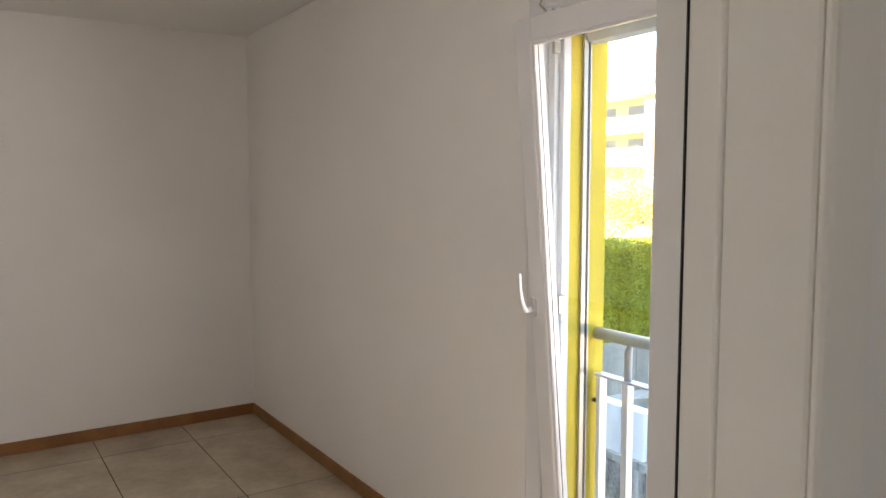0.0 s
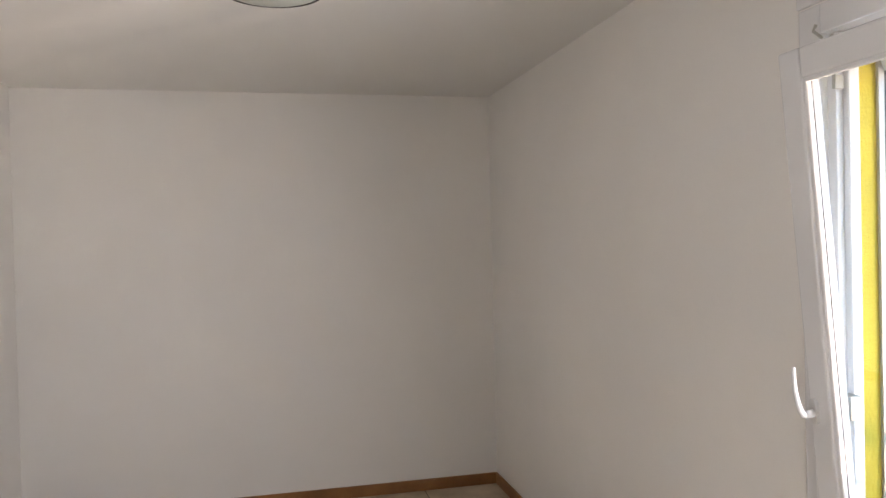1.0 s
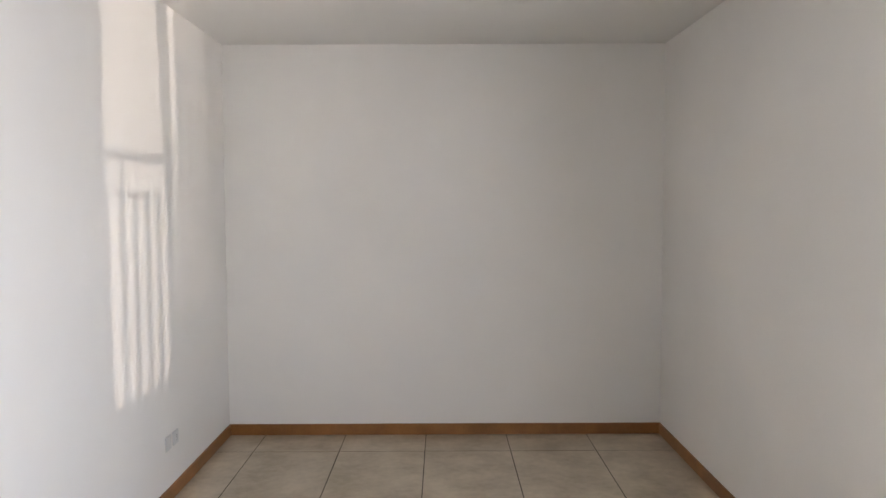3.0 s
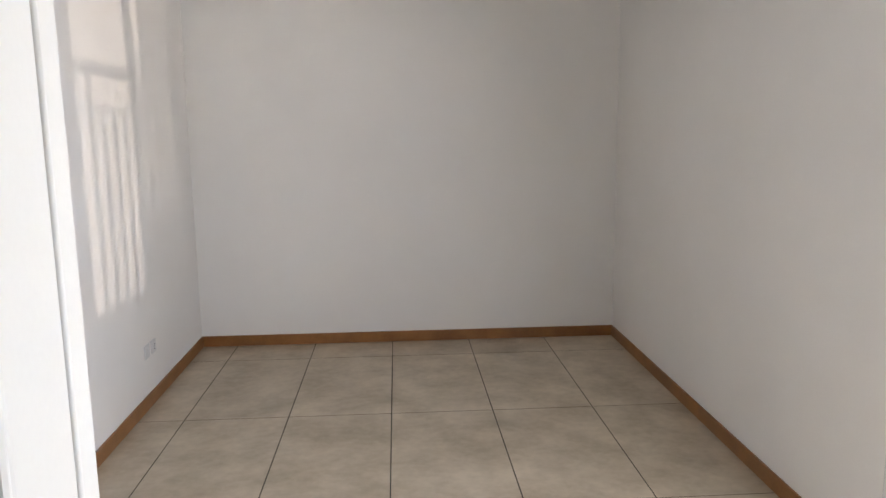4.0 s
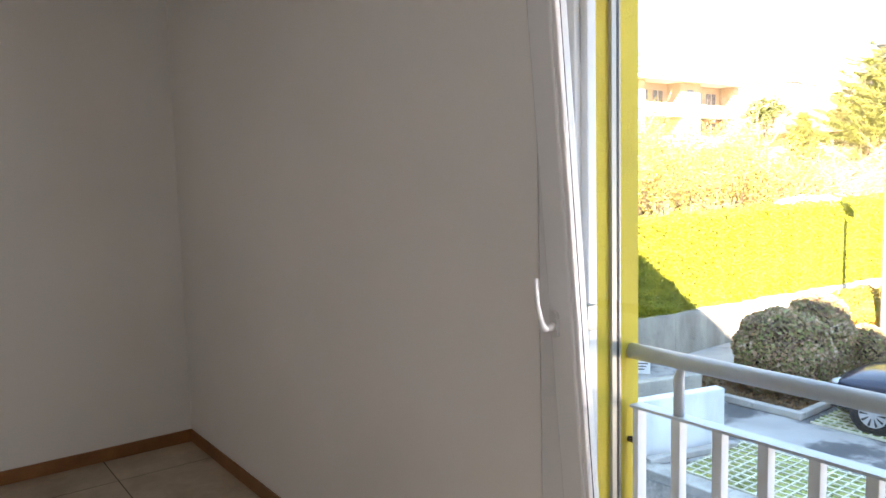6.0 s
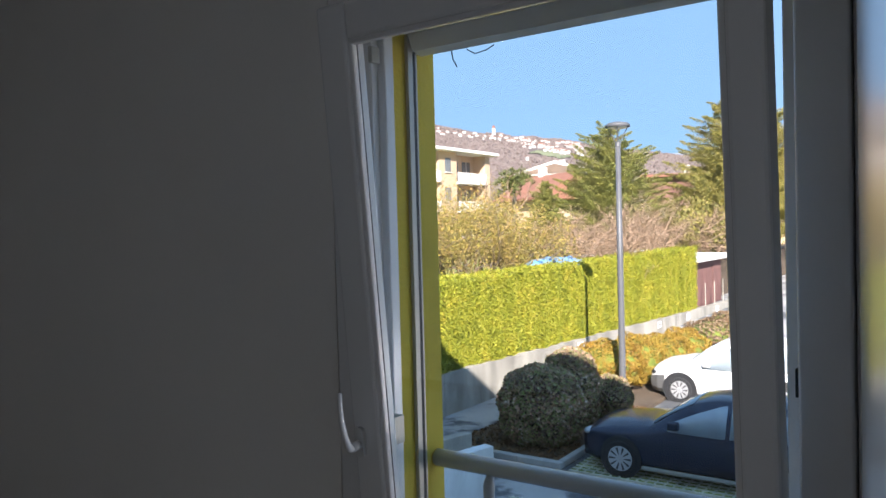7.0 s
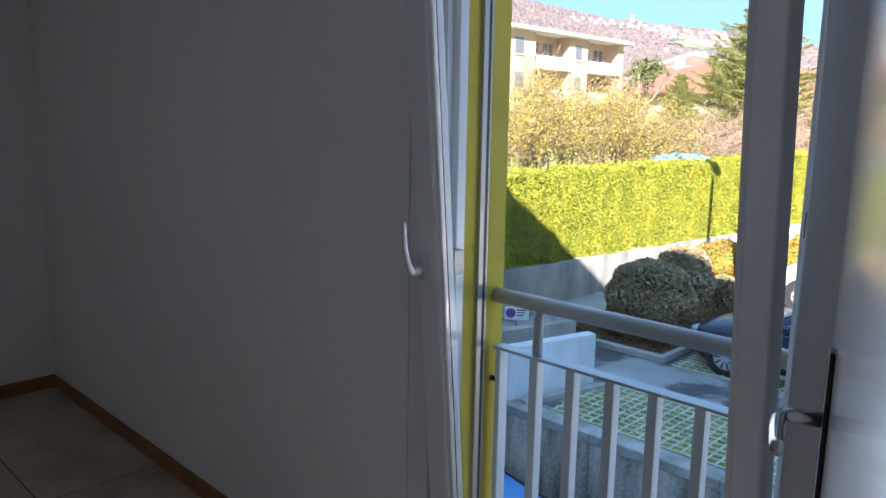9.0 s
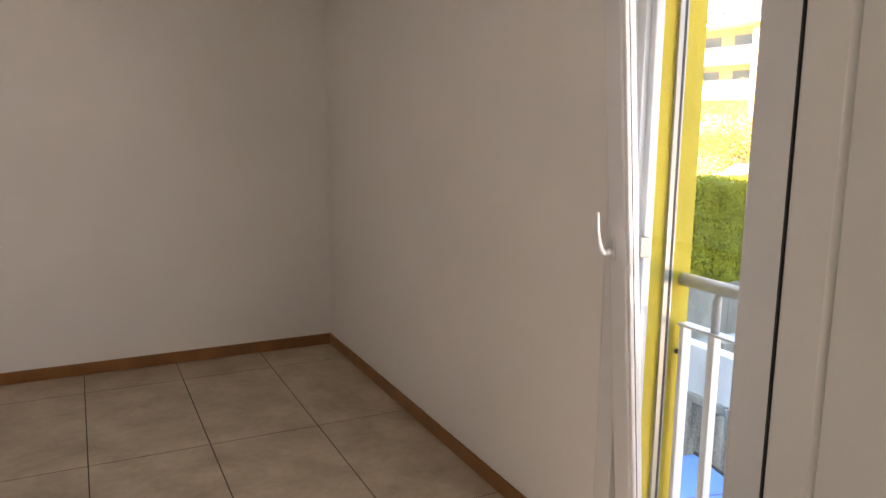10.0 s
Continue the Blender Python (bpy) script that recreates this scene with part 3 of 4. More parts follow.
M["brickred"] = mat("red_brick_shed", (0.18, 0.085, 0.072), 0.9, vary=0.2, scale=2, grain=14, bump=0.3)
# dark gable colour: the shade under the eaves is painted in
M["gableshade"] = mat("gable_eaves_shade", (0.16, 0.11, 0.08), 0.8, vary=0.2, scale=1, grain=6, bump=0.1)
M["winglass"] = mat("far_window_glass", (0.16, 0.165, 0.17), 0.12, vary=0.2, bump=0.0)
M["tarp"] = mat("blue_tarpaulin", (0.16, 0.34, 0.58), 0.4, vary=0.2, scale=3, grain=12, bump=0.4, depth=0.02)
M["forest"] = mat("wooded_hillside", (0.125, 0.096, 0.086), 0.95, vary=0.2, scale=0.035, grain=0.22, bump=0.0, tint=(0.14, 0.108, 0.098))
M["meadow"] = mat("hill_meadow", (0.19, 0.20, 0.11), 0.95, vary=0.15, scale=0.02, grain=0.2, bump=0.0)
# bluish colour stands for the haze over the far ridge
M["hazeblue"] = mat("far_mountain", (0.20, 0.24, 0.31), 0.95, vary=0.08, scale=0.002, grain=0.02, bump=0.0)
M["signwhite"] = mat("sign_white", (0.8, 0.8, 0.8), 0.4, vary=0.03)
M["signblue"] = mat("sign_blue", (0.05, 0.10, 0.45), 0.4, vary=0.03)
M["signred"] = mat("sign_red", (0.55, 0.03, 0.04), 0.4, vary=0.03)


def leaf_mesh(name, pts, nrm, size, material, flat=0.6, aspect=0.6):
    """Many small pointed leaves at pts, facing roughly along nrm."""
    n = len(pts)
    pts, nrm = np.asarray(pts, float), np.asarray(nrm, float)
    d = nrm * flat + rng.normal(0, 0.55, (n, 3))
    d /= np.linalg.norm(d, axis=1, keepdims=True) + 1e-9
    a = np.cross(d, rng.normal(0, 1, (n, 3)))
    a /= np.linalg.norm(a, axis=1, keepdims=True) + 1e-9
    b = np.cross(d, a)
    sz = (size * rng.uniform(0.6, 1.4, n))[:, None]
    v = np.empty((n, 4, 3))
    v[:, 0], v[:, 2] = pts - a * sz, pts + a * sz
    v[:, 1], v[:, 3] = pts - b * sz * aspect + d * sz * 0.15, pts + b * sz * aspect + d * sz * 0.15
    idx = np.arange(4 * n).reshape(n, 4)
    me = bpy.data.meshes.new(name)
    me.from_pydata(v.reshape(-1, 3).tolist(), [], idx.tolist())
    me.materials.append(material)
    return me


def leaves(name, parent, pts, nrm, size, material, flat=0.6, aspect=0.6, label=""):
    ob = new(name, leaf_mesh(name, pts, nrm, size, material, flat, aspect))
    ob.parent = parent
    ob["kind"] = "stuff"
    if label:
        ob["label"] = label
    return ob


def blob(n, c, r, rough=0.12, lower=-0.9):
    """Points and normals near the surface of a lumpy ellipsoid."""
    d = rng.normal(0, 1, (n, 3))
    d /= np.linalg.norm(d, axis=1, keepdims=True)
    d = d[d[:, 2] > lower]
    k = 1 + rough * (np.sin(d[:, 0] * 7 + c[0]) * np.sin(d[:, 1] * 6 + c[1]) + 0.6 * np.sin(d[:, 2] * 11 + 2 * c[0])) - np.abs(rng.normal(0, 0.07, len(d)))
    return np.array(c) + d * k[:, None] * np.array(r), d


def core(c, r, sub=3):
    bm = bmesh.new()
    bmesh.ops.create_icosphere(bm, subdivisions=sub, radius=1.0)
    for v in bm.verts:
        k = 0.86 + 0.06 * noise.noise(v.co * 3 + Vector(c))
        v.co = Vector(c) + Vector((v.co.x * r[0] * k, v.co.y * r[1] * k, v.co.z * r[2] * k))
    return bm


# ---------------------------------------------------------------- ground with the sunken drive
PX, PY, PZ = 10.10, 9.3, -4.95
b = bmesh.new()
for lo, hi in (((-900, -900), (2.9, 4500)), ((2.9, PY), (PX, 4500)), ((PX, -900), (4500, 4500)), ((2.9, -900), (PX, -16))):
    box(b, (*lo, GROUND - 0.4), (*hi, GROUND))
box(b, (2.9, -16, PZ - 0.3), (PX, PY, PZ))
ground = solo("ground", b, M["asphalt"], "grey asphalt yard with damp patches and a sunken drive", "ground", "structure")
# retaining wall of the sunken drive, in cast panels
retain = thing("retaining_wall", "stained grey concrete wall beside a sunken drive", "wall", kind="structure")
for k in range(9):
    y1 = PY - 1.9 * k
    part("panel", box(None, (PX - 0.13, y1 - 1.893, PZ), (PX + 0.14, y1, GROUND - 0.10), 0.012, 1), M["castwall"], retain)
    part("coping", box(None, (PX - 0.17, y1 - 1.895, GROUND - 0.10), (PX + 0.15, y1, GROUND + 0.05 - 0.004 * (k % 2)), 0.014, 1), M["coping"], retain, "pale concrete coping")
# parapets of a second ramp
SKEW = -15.6  # the ramp's walls stand askew to the house
p1 = solo("parapet", box(None, (0, 0, GROUND), (1.76, 0.2, -2.0), 0.015), M["whitewall"], "white painted concrete parapet with a plain top", "parapet", "structure")
p1.matrix_basis = pose(10.05, 7.08, 0, 0, 0, SKEW)
solo("parapet", box(None, (9.96, 7.32, GROUND + 0.052), (10.22, 9.3, -2.06), 0.015), M["whitewall"], "white painted concrete parapet over the drive wall", "parapet", "structure")
p2 = solo("parapet", box(None, (0.25, 1.15, GROUND), (2.3, 1.35, -2.12), 0.015), M["concrete"], "bare concrete parapet beside the road", "parapet", "structure")
p2.matrix_basis = pose(10.05, 7.08, 0, 0, 0, SKEW)
k1 = solo("kerb", box(None, (0.16, -0.26, GROUND), (1.80, -0.12, GROUND + 0.10), 0.012), M["kerb"], "grey concrete kerb at the foot of a parapet", "kerb", "structure")
k1.matrix_basis = pose(10.05, 7.08, 0, 0, 0, SKEW)
n = 900
p = np.column_stack([rng.uniform(10.26, 11.7, n), rng.normal(0, 0.045, n), np.full(n, GROUND + 0.012)])
p[:, 1] += 7.02 - 0.279 * (p[:, 0] - 10.05)
gr = thing("gravel", "dark grit and leaves along the foot of a parapet", "gravel", kind="stuff")
leaves("grit", gr, p, np.tile((0, 0, 1.0), (n, 1)), 0.018, M["litter"], 0.8, 0.8)


def grass_pavers(x0, x1, y0, y1, cell, label):
    t = thing("grass_paving", label, "paving", kind="structure")
    bm = box(None, (x0, y0, GROUND + 0.003), (x1, y1, GROUND + 0.022))
    part("turf", bm, M["turf"], t)
    nx, ny = int((x1 - x0) / cell), int((y1 - y0) / cell)
    bm = bmesh.new()
    w = 0.013
    for i in range(nx + 1):
        box(bm, (x0 + i * cell - w, y0, GROUND + 0.01), (x0 + i * cell + w, y1, GROUND + 0.046))
    for j in range(ny + 1):
        box(bm, (x0, y0 + j * cell - w, GROUND + 0.008), (x1, y0 + j * cell + w, GROUND + 0.042))
    lat = part("lattice", bm, M["paver"], t)
    lat["kind"] = "stuff"
    n = int((x1 - x0) * (y1 - y0) * 260)
    p = np.column_stack([rng.uniform(x0, x1, n), rng.uniform(y0, y1, n), np.full(n, GROUND + 0.035)])
    leaves("grass", t, p, np.tile((0, 0, 0.2), (n, 1)), 0.022, M["grass"], 0.4, 0.3)


grass_pavers(10.32, 12.0, -4.0, 6.45, 0.16, "concrete grass pavers with short green turf")
grass_pavers(13.66, 18.6, -4.0, 6.2, 0.16, "concrete grass pavers of a parking bay")

# planted island with its kerb
island = thing("planting_bed", "planting bed with a stone kerb and fallen leaves", "planting bed", kind="structure")
part("soil", box(None, (13.8, 6.5, GROUND + 0.002), (26, 8.9, GROUND + 0.09)), M["soil"], island)
for k in range(3):
    part("kerb_stone", box(None, (13.64, 6.36 + 0.9 * k, GROUND), (13.79, 7.255 + 0.9 * k, GROUND + 0.13), 0.015, 1), M["kerb"], island)
for k in range(5):
    part("kerb_stone", box(None, (13.80 + 0.9 * k, 6.36, GROUND), (14.695 + 0.9 * k, 6.49, GROUND + 0.13), 0.015, 1), M["kerb"], island)
n = 5000
p = np.column_stack([rng.uniform(13.8, 18.5, n), rng.uniform(6.5, 8.9, n), np.full(n, GROUND + 0.10) + rng.uniform(0, 0.03, n)])
leaves("fallen_leaves", island, p, np.tile((0, 0, 1.0), (n, 1)), 0.035, M["litter"])


def bush(name, label, lobes, material, n, size, group="", rough=0.12):
    t = thing(name, label, "bush", at=(lobes[0][0][0], lobes[0][0][1], GROUND + 0.09), group=group)
    o = np.array(t.location)
    P, N = [], []
    bm = bmesh.new()
    for c, r in lobes:
        c = np.array(c) - o
        a, d = blob(n, c, r, rough)
        P.append(a), N.append(d)
        join(bm, core(c, r))
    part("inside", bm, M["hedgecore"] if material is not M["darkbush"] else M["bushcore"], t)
    leaves("leaves", t, np.concatenate(P), np.concatenate(N), size, material)
    part("stem", tube(None, [(0, 0, -0.02), (0.02, 0.01, 0.5)], [0.05, 0.03], 7), M["bark"], t)
    return t


bush("bush", "clipped round bush with dark purple-green leaves", [((14.85, 7.36, -2.12), (0.86, 0.90, 0.90))], M["darkbush"], 15000, 0.038, "clipped bushes", 0.05)
bush("bush", "clipped round bush with dark purple-green leaves", [((16.0, 7.25, -1.98), (0.66, 0.64, 0.96))], M["darkbush"], 9500, 0.038, "clipped bushes", 0.05)
bush("bush", "low clipped bush with dark green leaves", [((16.75, 6.66, -2.28), (0.48, 0.48, 0.58))], M["darkbush"], 5500, 0.036, "clipped bushes", 0.06)
bush("bush", "golden autumn bush beside a lamp post", [((19.9, 8.0, -2.15), (0.95, 0.9, 0.70)), ((21.4, 7.9, -2.3), (1.0, 0.9, 0.74))], M["goldbush"], 13000, 0.028, "autumn bushes")
bush("bush", "golden autumn bush in a planting bed", [((23.3, 7.8, -2.42), (1.15, 0.95, 0.68)), ((25.0, 7.7, -2.45), (1.1, 0.9, 0.62))], M["goldbush"], 12000, 0.03, "autumn bushes")
bush("bush", "brownish bare bush in a planting bed", [((28.5, 7.6, -2.5), (1.6, 1.1, 0.62)), ((31.5, 7.6, -2.5), (1.8, 1.1, 0.6))], M["brownbush"], 6000, 0.045, "autumn bushes")

# low garden wall with small plates, and the hedge on it
gw = thing("garden_wall", "weathered concrete garden wall under a hedge", "wall", kind="structure")
for k in range(14):
    xa, xb = 8.0 + 2.6 * k, 8.0 + 2.6 * (k + 1) - 0.008
    za, zb = -1.72 - 0.0275 * (xa - 10), -1.72 - 0.0275 * (xb - 10)
    part("panel", prism(None, [(xa, GROUND - 0.05), (xb, GROUND - 0.05), (xb, zb), (xa, za)], "y", 10.42, 10.72), M["concrete"], gw)
for x in (23.2, 30.7, 34.5, 39.3):
    z = -1.95 - 0.0275 * (x - 10)
    pl = part("plate", box(None, (x, 10.405, z - 0.13), (x + 0.42, 10.42, z + 0.13)), M["signwhite"], gw, "small white plate with grey marks")
    part("mark", box(None, (x + 0.08, 10.401, z - 0.05), (x + 0.18, 10.405, z + 0.06)), M["concrete"], pl)
    part("mark", box(None, (x + 0.22, 10.401, z - 0.05), (x + 0.33, 10.405, z + 0.06)), M["concrete"], pl)
hedge = thing("hedge", "tall clipped yellow-green hedge above a concrete wall", "hedge", at=(8, 10.5, -1.7))
o = np.array(hedge.location)
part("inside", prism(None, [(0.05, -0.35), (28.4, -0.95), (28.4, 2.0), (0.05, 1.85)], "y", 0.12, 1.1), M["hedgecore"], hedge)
n = 190000
# leaves denser where the hedge is near
x = 8 + 28.6 * rng.random(n) ** 1.15
zb = -1.72 - 0.0275 * (x - 10)
P1 = np.column_stack([x, 10.5 + 0.05 * np.sin(x * 2.3) + 0.04 * np.sin(x * 7.1) + np.abs(rng.normal(0, 0.06, n)), zb + (0.36 - 0.0055 * (36.5 - x) - zb) * rng.random(n)])
n2 = 22000
x = 8 + 28.6 * rng.random(n2)
P2 = np.column_stack([x, rng.uniform(10.48, 11.6, n2), 0.35 - 0.0055 * (36.5 - x) + 0.03 * np.sin(x * 3) + np.abs(rng.normal(0, 0.05, n2))])
n3 = 3000
P3 = np.column_stack([36.55 + rng.normal(0, 0.05, n3), rng.uniform(10.5, 11.6, n3), rng.uniform(-2.4, 0.4, n3)])
P = np.concatenate([P1, P2, P3]) - o
N = np.concatenate([np.tile((0, -1, 0.25), (n, 1)), np.tile((0, 0, 1), (n2, 1)), np.tile((1, 0, 0), (n3, 1))])
leaves("leaves", hedge, P, N, 0.030, M["hedge"], 0.75)

# raised gardens behind
b = box(None, (4, 10.9, GROUND + 0.01), (36.7, 16, -0.75))
box(b, (4, 16, GROUND + 0.01), (120, 140, -0.75))
solo("garden_ground", b, M["turf"], "grassy garden ground behind a hedge", "ground", "structure")

solo("garden_ground", box(None, (44.5, 12.4, GROUND + 0.01), (120, 16, -0.75)), M["soil"], "brown bank of garden soil behind a shed", "ground", "structure")

# ---------------------------------------------------------------- street lamp
sl = thing("street_lamp", "tall grey street lamp with a flat round head", "lamp", at=(18.71, 7.16, GROUND))
part("pole", tube(None, [(0, 0, 0), (0, 0, 0.6), (0, 0, 3.2), (0, 0, 6.35)], [0.085, 0.082, 0.075, 0.062], 16), M["lamppost"], sl, "", True)
part("base_plate", tube(None, [(0, 0, 0.09), (0, 0, 0.12)], [0.16, 0.15], 16), M["lamppost"], sl)
part("collar", tube(None, [(0, 0, 6.33), (0, 0, 6.46)], [0.072, 0.06], 14), M["lamppost"], sl)
hd = part("head", tube(None, [(0, 0, 6.79), (0, 0, 6.80), (0, 0, 6.85), (0, 0, 6.90), (0, 0, 6.935)], [0.27, 0.295, 0.30, 0.24, 0.05], 28), M["lamppost"], sl, "", True)
part("diffuser", tube(None, [(0, 0, 6.775), (0, 0, 6.79)], [0.22, 0.25], 24), M["opal"], hd)
for a in (20, 110, 200, 290):
    c, s_ = math.cos(radians(a)), math.sin(radians(a))
    part("arm", tube(None, [(0.05 * c, 0.05 * s_, 6.42), (0.13 * c, 0.13 * s_, 6.6), (0.24 * c, 0.24 * s_, 6.80)], 0.013, 6), M["lamppost"], sl)

# no-parking sign
az = radians(38.57)
sx, sy = 1.46 + 13.2 * math.cos(az), 0.10 + 13.2 * math.sin(az)
sg = thing("parking_sign", "small white parking sign with a blue round mark", "sign", at=(sx, sy, GROUND), turn=-52)
part("post", tube(None, [(0, 0.02, 0), (0, 0.02, 1.05)], 0.022, 8), M["alu"], sg)
pl = part("plate", box(None, (-0.22, -0.008, 0.78), (0.22, 0.0, 1.03), 0.003), M["signwhite"], sg)
part("ring", tube(None, [(-0.11, -0.008, 0.905), (-0.11, -0.011, 0.905)], 0.092, 20), M["signred"], pl, "red ring")
part("disc", tube(None, [(-0.11, -0.011, 0.905), (-0.11, -0.013, 0.905)], 0.068, 20), M["signblue"], pl, "blue disc")
for k in range(3):
    part("line", box(None, (0.0, -0.0105, 0.955 - 0.05 * k), (0.18 - 0.03 * k, -0.008, 0.975 - 0.05 * k)), M["blackplastic"], pl)

# bright blue car roof down in the drive, built as a covered trailer
tr = thing("trailer", "blue car roof in the drive, built as a covered trailer", "trailer", at=(8.15, 6.35, PZ), turn=-12)
part("body", box(None, (-1.2, -1.9, 0.45), (0.95, 1.25, 1.35), 0.04), M["blackplastic"], tr)
part("cover", box(None, (-1.25, -1.95, 1.36), (1.0, 1.3, 1.46), 0.03), M["bluecar"], tr, "bright blue cover")
part("edge", box(None, (0.985, -1.96, 1.40), (1.03, 1.32, 1.485), 0.012), M["blackplastic"], tr, "dark cover edge")
for yy in (-0.9, 0.1):
    part("rib", box(None, (-1.2, yy, 1.46), (0.95, yy + 0.02, 1.468)), M["signblue"], tr)
for xx in (-1.1, 0.85):
    part("wheel", tube(None, [(xx - 0.09, -0.5, 0.3), (xx + 0.09, -0.5, 0.3)], 0.3, 20), M["tyre"], tr)


# ---------------------------------------------------------------- cars
def car(label, at, turn, paint, tall=1.0, cladding=False):
    """A five-door car, nose towards +y, its left side (-x) outward. Built from cross sections."""
    c = thing("car", label, "car", at=at, turn=turn, group="parked cars")
    # station: y from the nose, bottom, waist, top, half widths at waist, shoulder and top
    S = [(0.0, 0.30, 0.52, 0.58, 0.56, 0.52, 0.40), (0.06, 0.22, 0.60, 0.70, 0.68, 0.62, 0.50), (0.25, 0.19, 0.66, 0.825, 0.80, 0.74, 0.60),
         (0.60, 0.19, 0.70, 0.885, 0.875, 0.80, 0.66), (1.05, 0.19, 0.73, 0.93, 0.89, 0.82, 0.68), (1.32, 0.19, 0.75, 0.96, 0.895, 0.83, 0.68),
         (1.70, 0.19, 0.76, 1.20, 0.895, 0.84, 0.62), (2.05, 0.19, 0.77, 1.38, 0.895, 0.84, 0.58), (2.45, 0.19, 0.77, 1.455, 0.895, 0.84, 0.57),
         (3.00, 0.19, 0.78, 1.46, 0.895, 0.84, 0.57), (3.55, 0.19, 0.79, 1.40, 0.89, 0.83, 0.56), (3.95, 0.20, 0.80, 1.22, 0.86, 0.80, 0.56),
         (4.18, 0.24, 0.80, 0.98, 0.78, 0.74, 0.58), (4.26, 0.34, 0.70, 0.80, 0.68, 0.62, 0.5)]
    sh = 0.28 if cladding else 0.0
    S = [(a - (sh if a > 1 else 0), b0, w, w + (t_ - w) * tall + (0.06 if tall > 1 else 0), h1, h2, h3) for a, b0, w, t_, h1, h2, h3 in S]
    bm = bmesh.new()
    rows = []
    for a, zb, zw, zt, h1, h2, h3 in S:
        half = [(0, zb), (h1 * 0.86, zb), (h1 * 0.97, zb + 0.10), (h1, zb + (zw - zb) * 0.6), (h1 * 0.995, zw), (h2, zw + min(0.16, (zt - zw) * 0.5)), (h3 + 0.03, zt - 0.05), (h3 * 0.72, zt), (0, zt + 0.012)]
        ring_ = half + [(-x_, z_) for x_, z_ in half[-2:0:-1]]
        rows.append([bm.verts.new((x_, -a, z_)) for x_, z_ in ring_])
    for r0, r1 in zip(rows, rows[1:]):
        for k in range(len(r0)):
            bm.faces.new((r0[k], r0[(k + 1) % len(r0)], r1[(k + 1) % len(r0)], r1[k]))
    bm.faces.new(rows[0]), bm.faces.new(rows[-1][::-1])
    bmesh.ops.recalc_face_normals(bm, faces=bm.faces[:])
    bmesh.ops.subdivide_edges(bm, edges=bm.edges[:], cuts=1, use_grid_fill=True, smooth=0.2)
    part("body", bm, paint, c, "", True)

    def at_y(a):
        for s0, s1 in zip(S, S[1:]):
            if s0[0] <= a <= s1[0]:
                f = (a - s0[0]) / (s1[0] - s0[0])
                return [u + (v - u) * f for u, v in zip(s0, s1)]

    def side_glass(a0, a1, lo0, hi0, lo1, hi1, side):
        bm = bmesh.new()
        grid = []
        a0, a1 = a0 - sh, a1 - sh
        for i in range(7):
            f = i / 6
            _, zb, zw, zt, h1, h2, h3 = at_y(a0 + (a1 - a0) * f)
            z5, z6 = zw + min(0.16, (zt - zw) * 0.5), zt - 0.05
            col = []
            for g_ in (lo0 + (lo1 - lo0) * f, hi0 + (hi1 - hi0) * f):
                col.append(bm.verts.new((side * (h2 + (h3 + 0.03 - h2) * g_ + 0.024), -(a0 + (a1 - a0) * f), z5 + (z6 - z5) * g_)))
            grid.append(col)
        for p0, p1 in zip(grid, grid[1:]):
            bm.faces.new((p0[0], p1[0], p1[1], p0[1]))
        r = bmesh.ops.extrude_face_region(bm, geom=bm.faces[:])
        bmesh.ops.translate(bm, verts=[v for v in r["geom"] if isinstance(v, bmesh.types.BMVert)], vec=(-side * 0.05, 0, 0))
        bmesh.ops.recalc_face_normals(bm, faces=bm.faces[:])
        return bm
    for side in (-1, 1):
        part("window", side_glass(1.66, 2.60, -0.12, 0.45, -0.10, 0.95, side), M["carglass"], c, "side window with sky reflection in its colour", True)
        part("window", side_glass(2.67, 3.56, -0.10, 0.95, -0.05, 0.88, side), M["carglass"], c, "side window with sky reflection in its colour", True)
        part("mirror", box(None, (side * 0.90 - 0.06, -1.86 + sh, 0.93), (side * 0.90 + 0.08, -1.68 + sh, 1.07), 0.03), paint, c)
        for a in (2.48 - sh, 3.38 - sh):
            part("door_handle", box(None, (side * 0.90 - 0.012, -a - 0.10, 0.80), (side * 0.90 + 0.014, -a + 0.10, 0.83), 0.008), paint if not cladding else M["blackplastic"], c)
        for a in (1.62 - sh, 2.66 - sh, 3.52 - sh):
            part("door_gap", box(None, (side * 0.892 - 0.006, -a - 0.004, 0.30), (side * 0.892 + 0.004, -a + 0.004, 0.80)), M["blackplastic"], c)
        part("sill", box(None, (side * 0.875 - 0.02, -3.1, 0.175), (side * 0.875 + 0.02, -1.2, 0.235), 0.01), M["alu"] if not cladding else M["blackplastic"], c)
        part("headlight", core((side * 0.60, -0.20, 0.66), (0.19, 0.20, 0.095), 2), M["lens"] if not cladding else M["blackplastic"], c, "clear headlight", True)
        for a in (0.83, 3.45 - sh):
            part("wheel_arch", tube(None, [(side * 0.80, -a, 0.33), (side * 0.899, -a, 0.33)], 0.42 if cladding else 0.375, 28), M["blackplastic"], c)
            wh = part("wheel", tube(None, [(side * 0.70, -a, 0.315), (side * 0.72, -a, 0.315), (side * 0.895, -a, 0.315), (side * 0.912, -a, 0.315)], [0.28, 0.315, 0.315, 0.285], 32), M["tyre"], c)
            part("rim", tube(None, [(side * 0.90, -a, 0.315), (side * 0.9145, -a, 0.315), (side * 0.918, -a, 0.315)], [0.222, 0.218, 0.06], 28), M["alloy"], wh)
            for k in range(10):
                t_ = 2 * math.pi * k / 10
                u, w_ = math.cos(t_), math.sin(t_)
                part("slot", tube(None, [(side * 0.9165, -a + 0.075 * u, 0.315 + 0.075 * w_), (side * 0.9155, -a + 0.195 * u, 0.315 + 0.195 * w_)], [0.007, 0.022], 6), M["blackplastic"], wh)
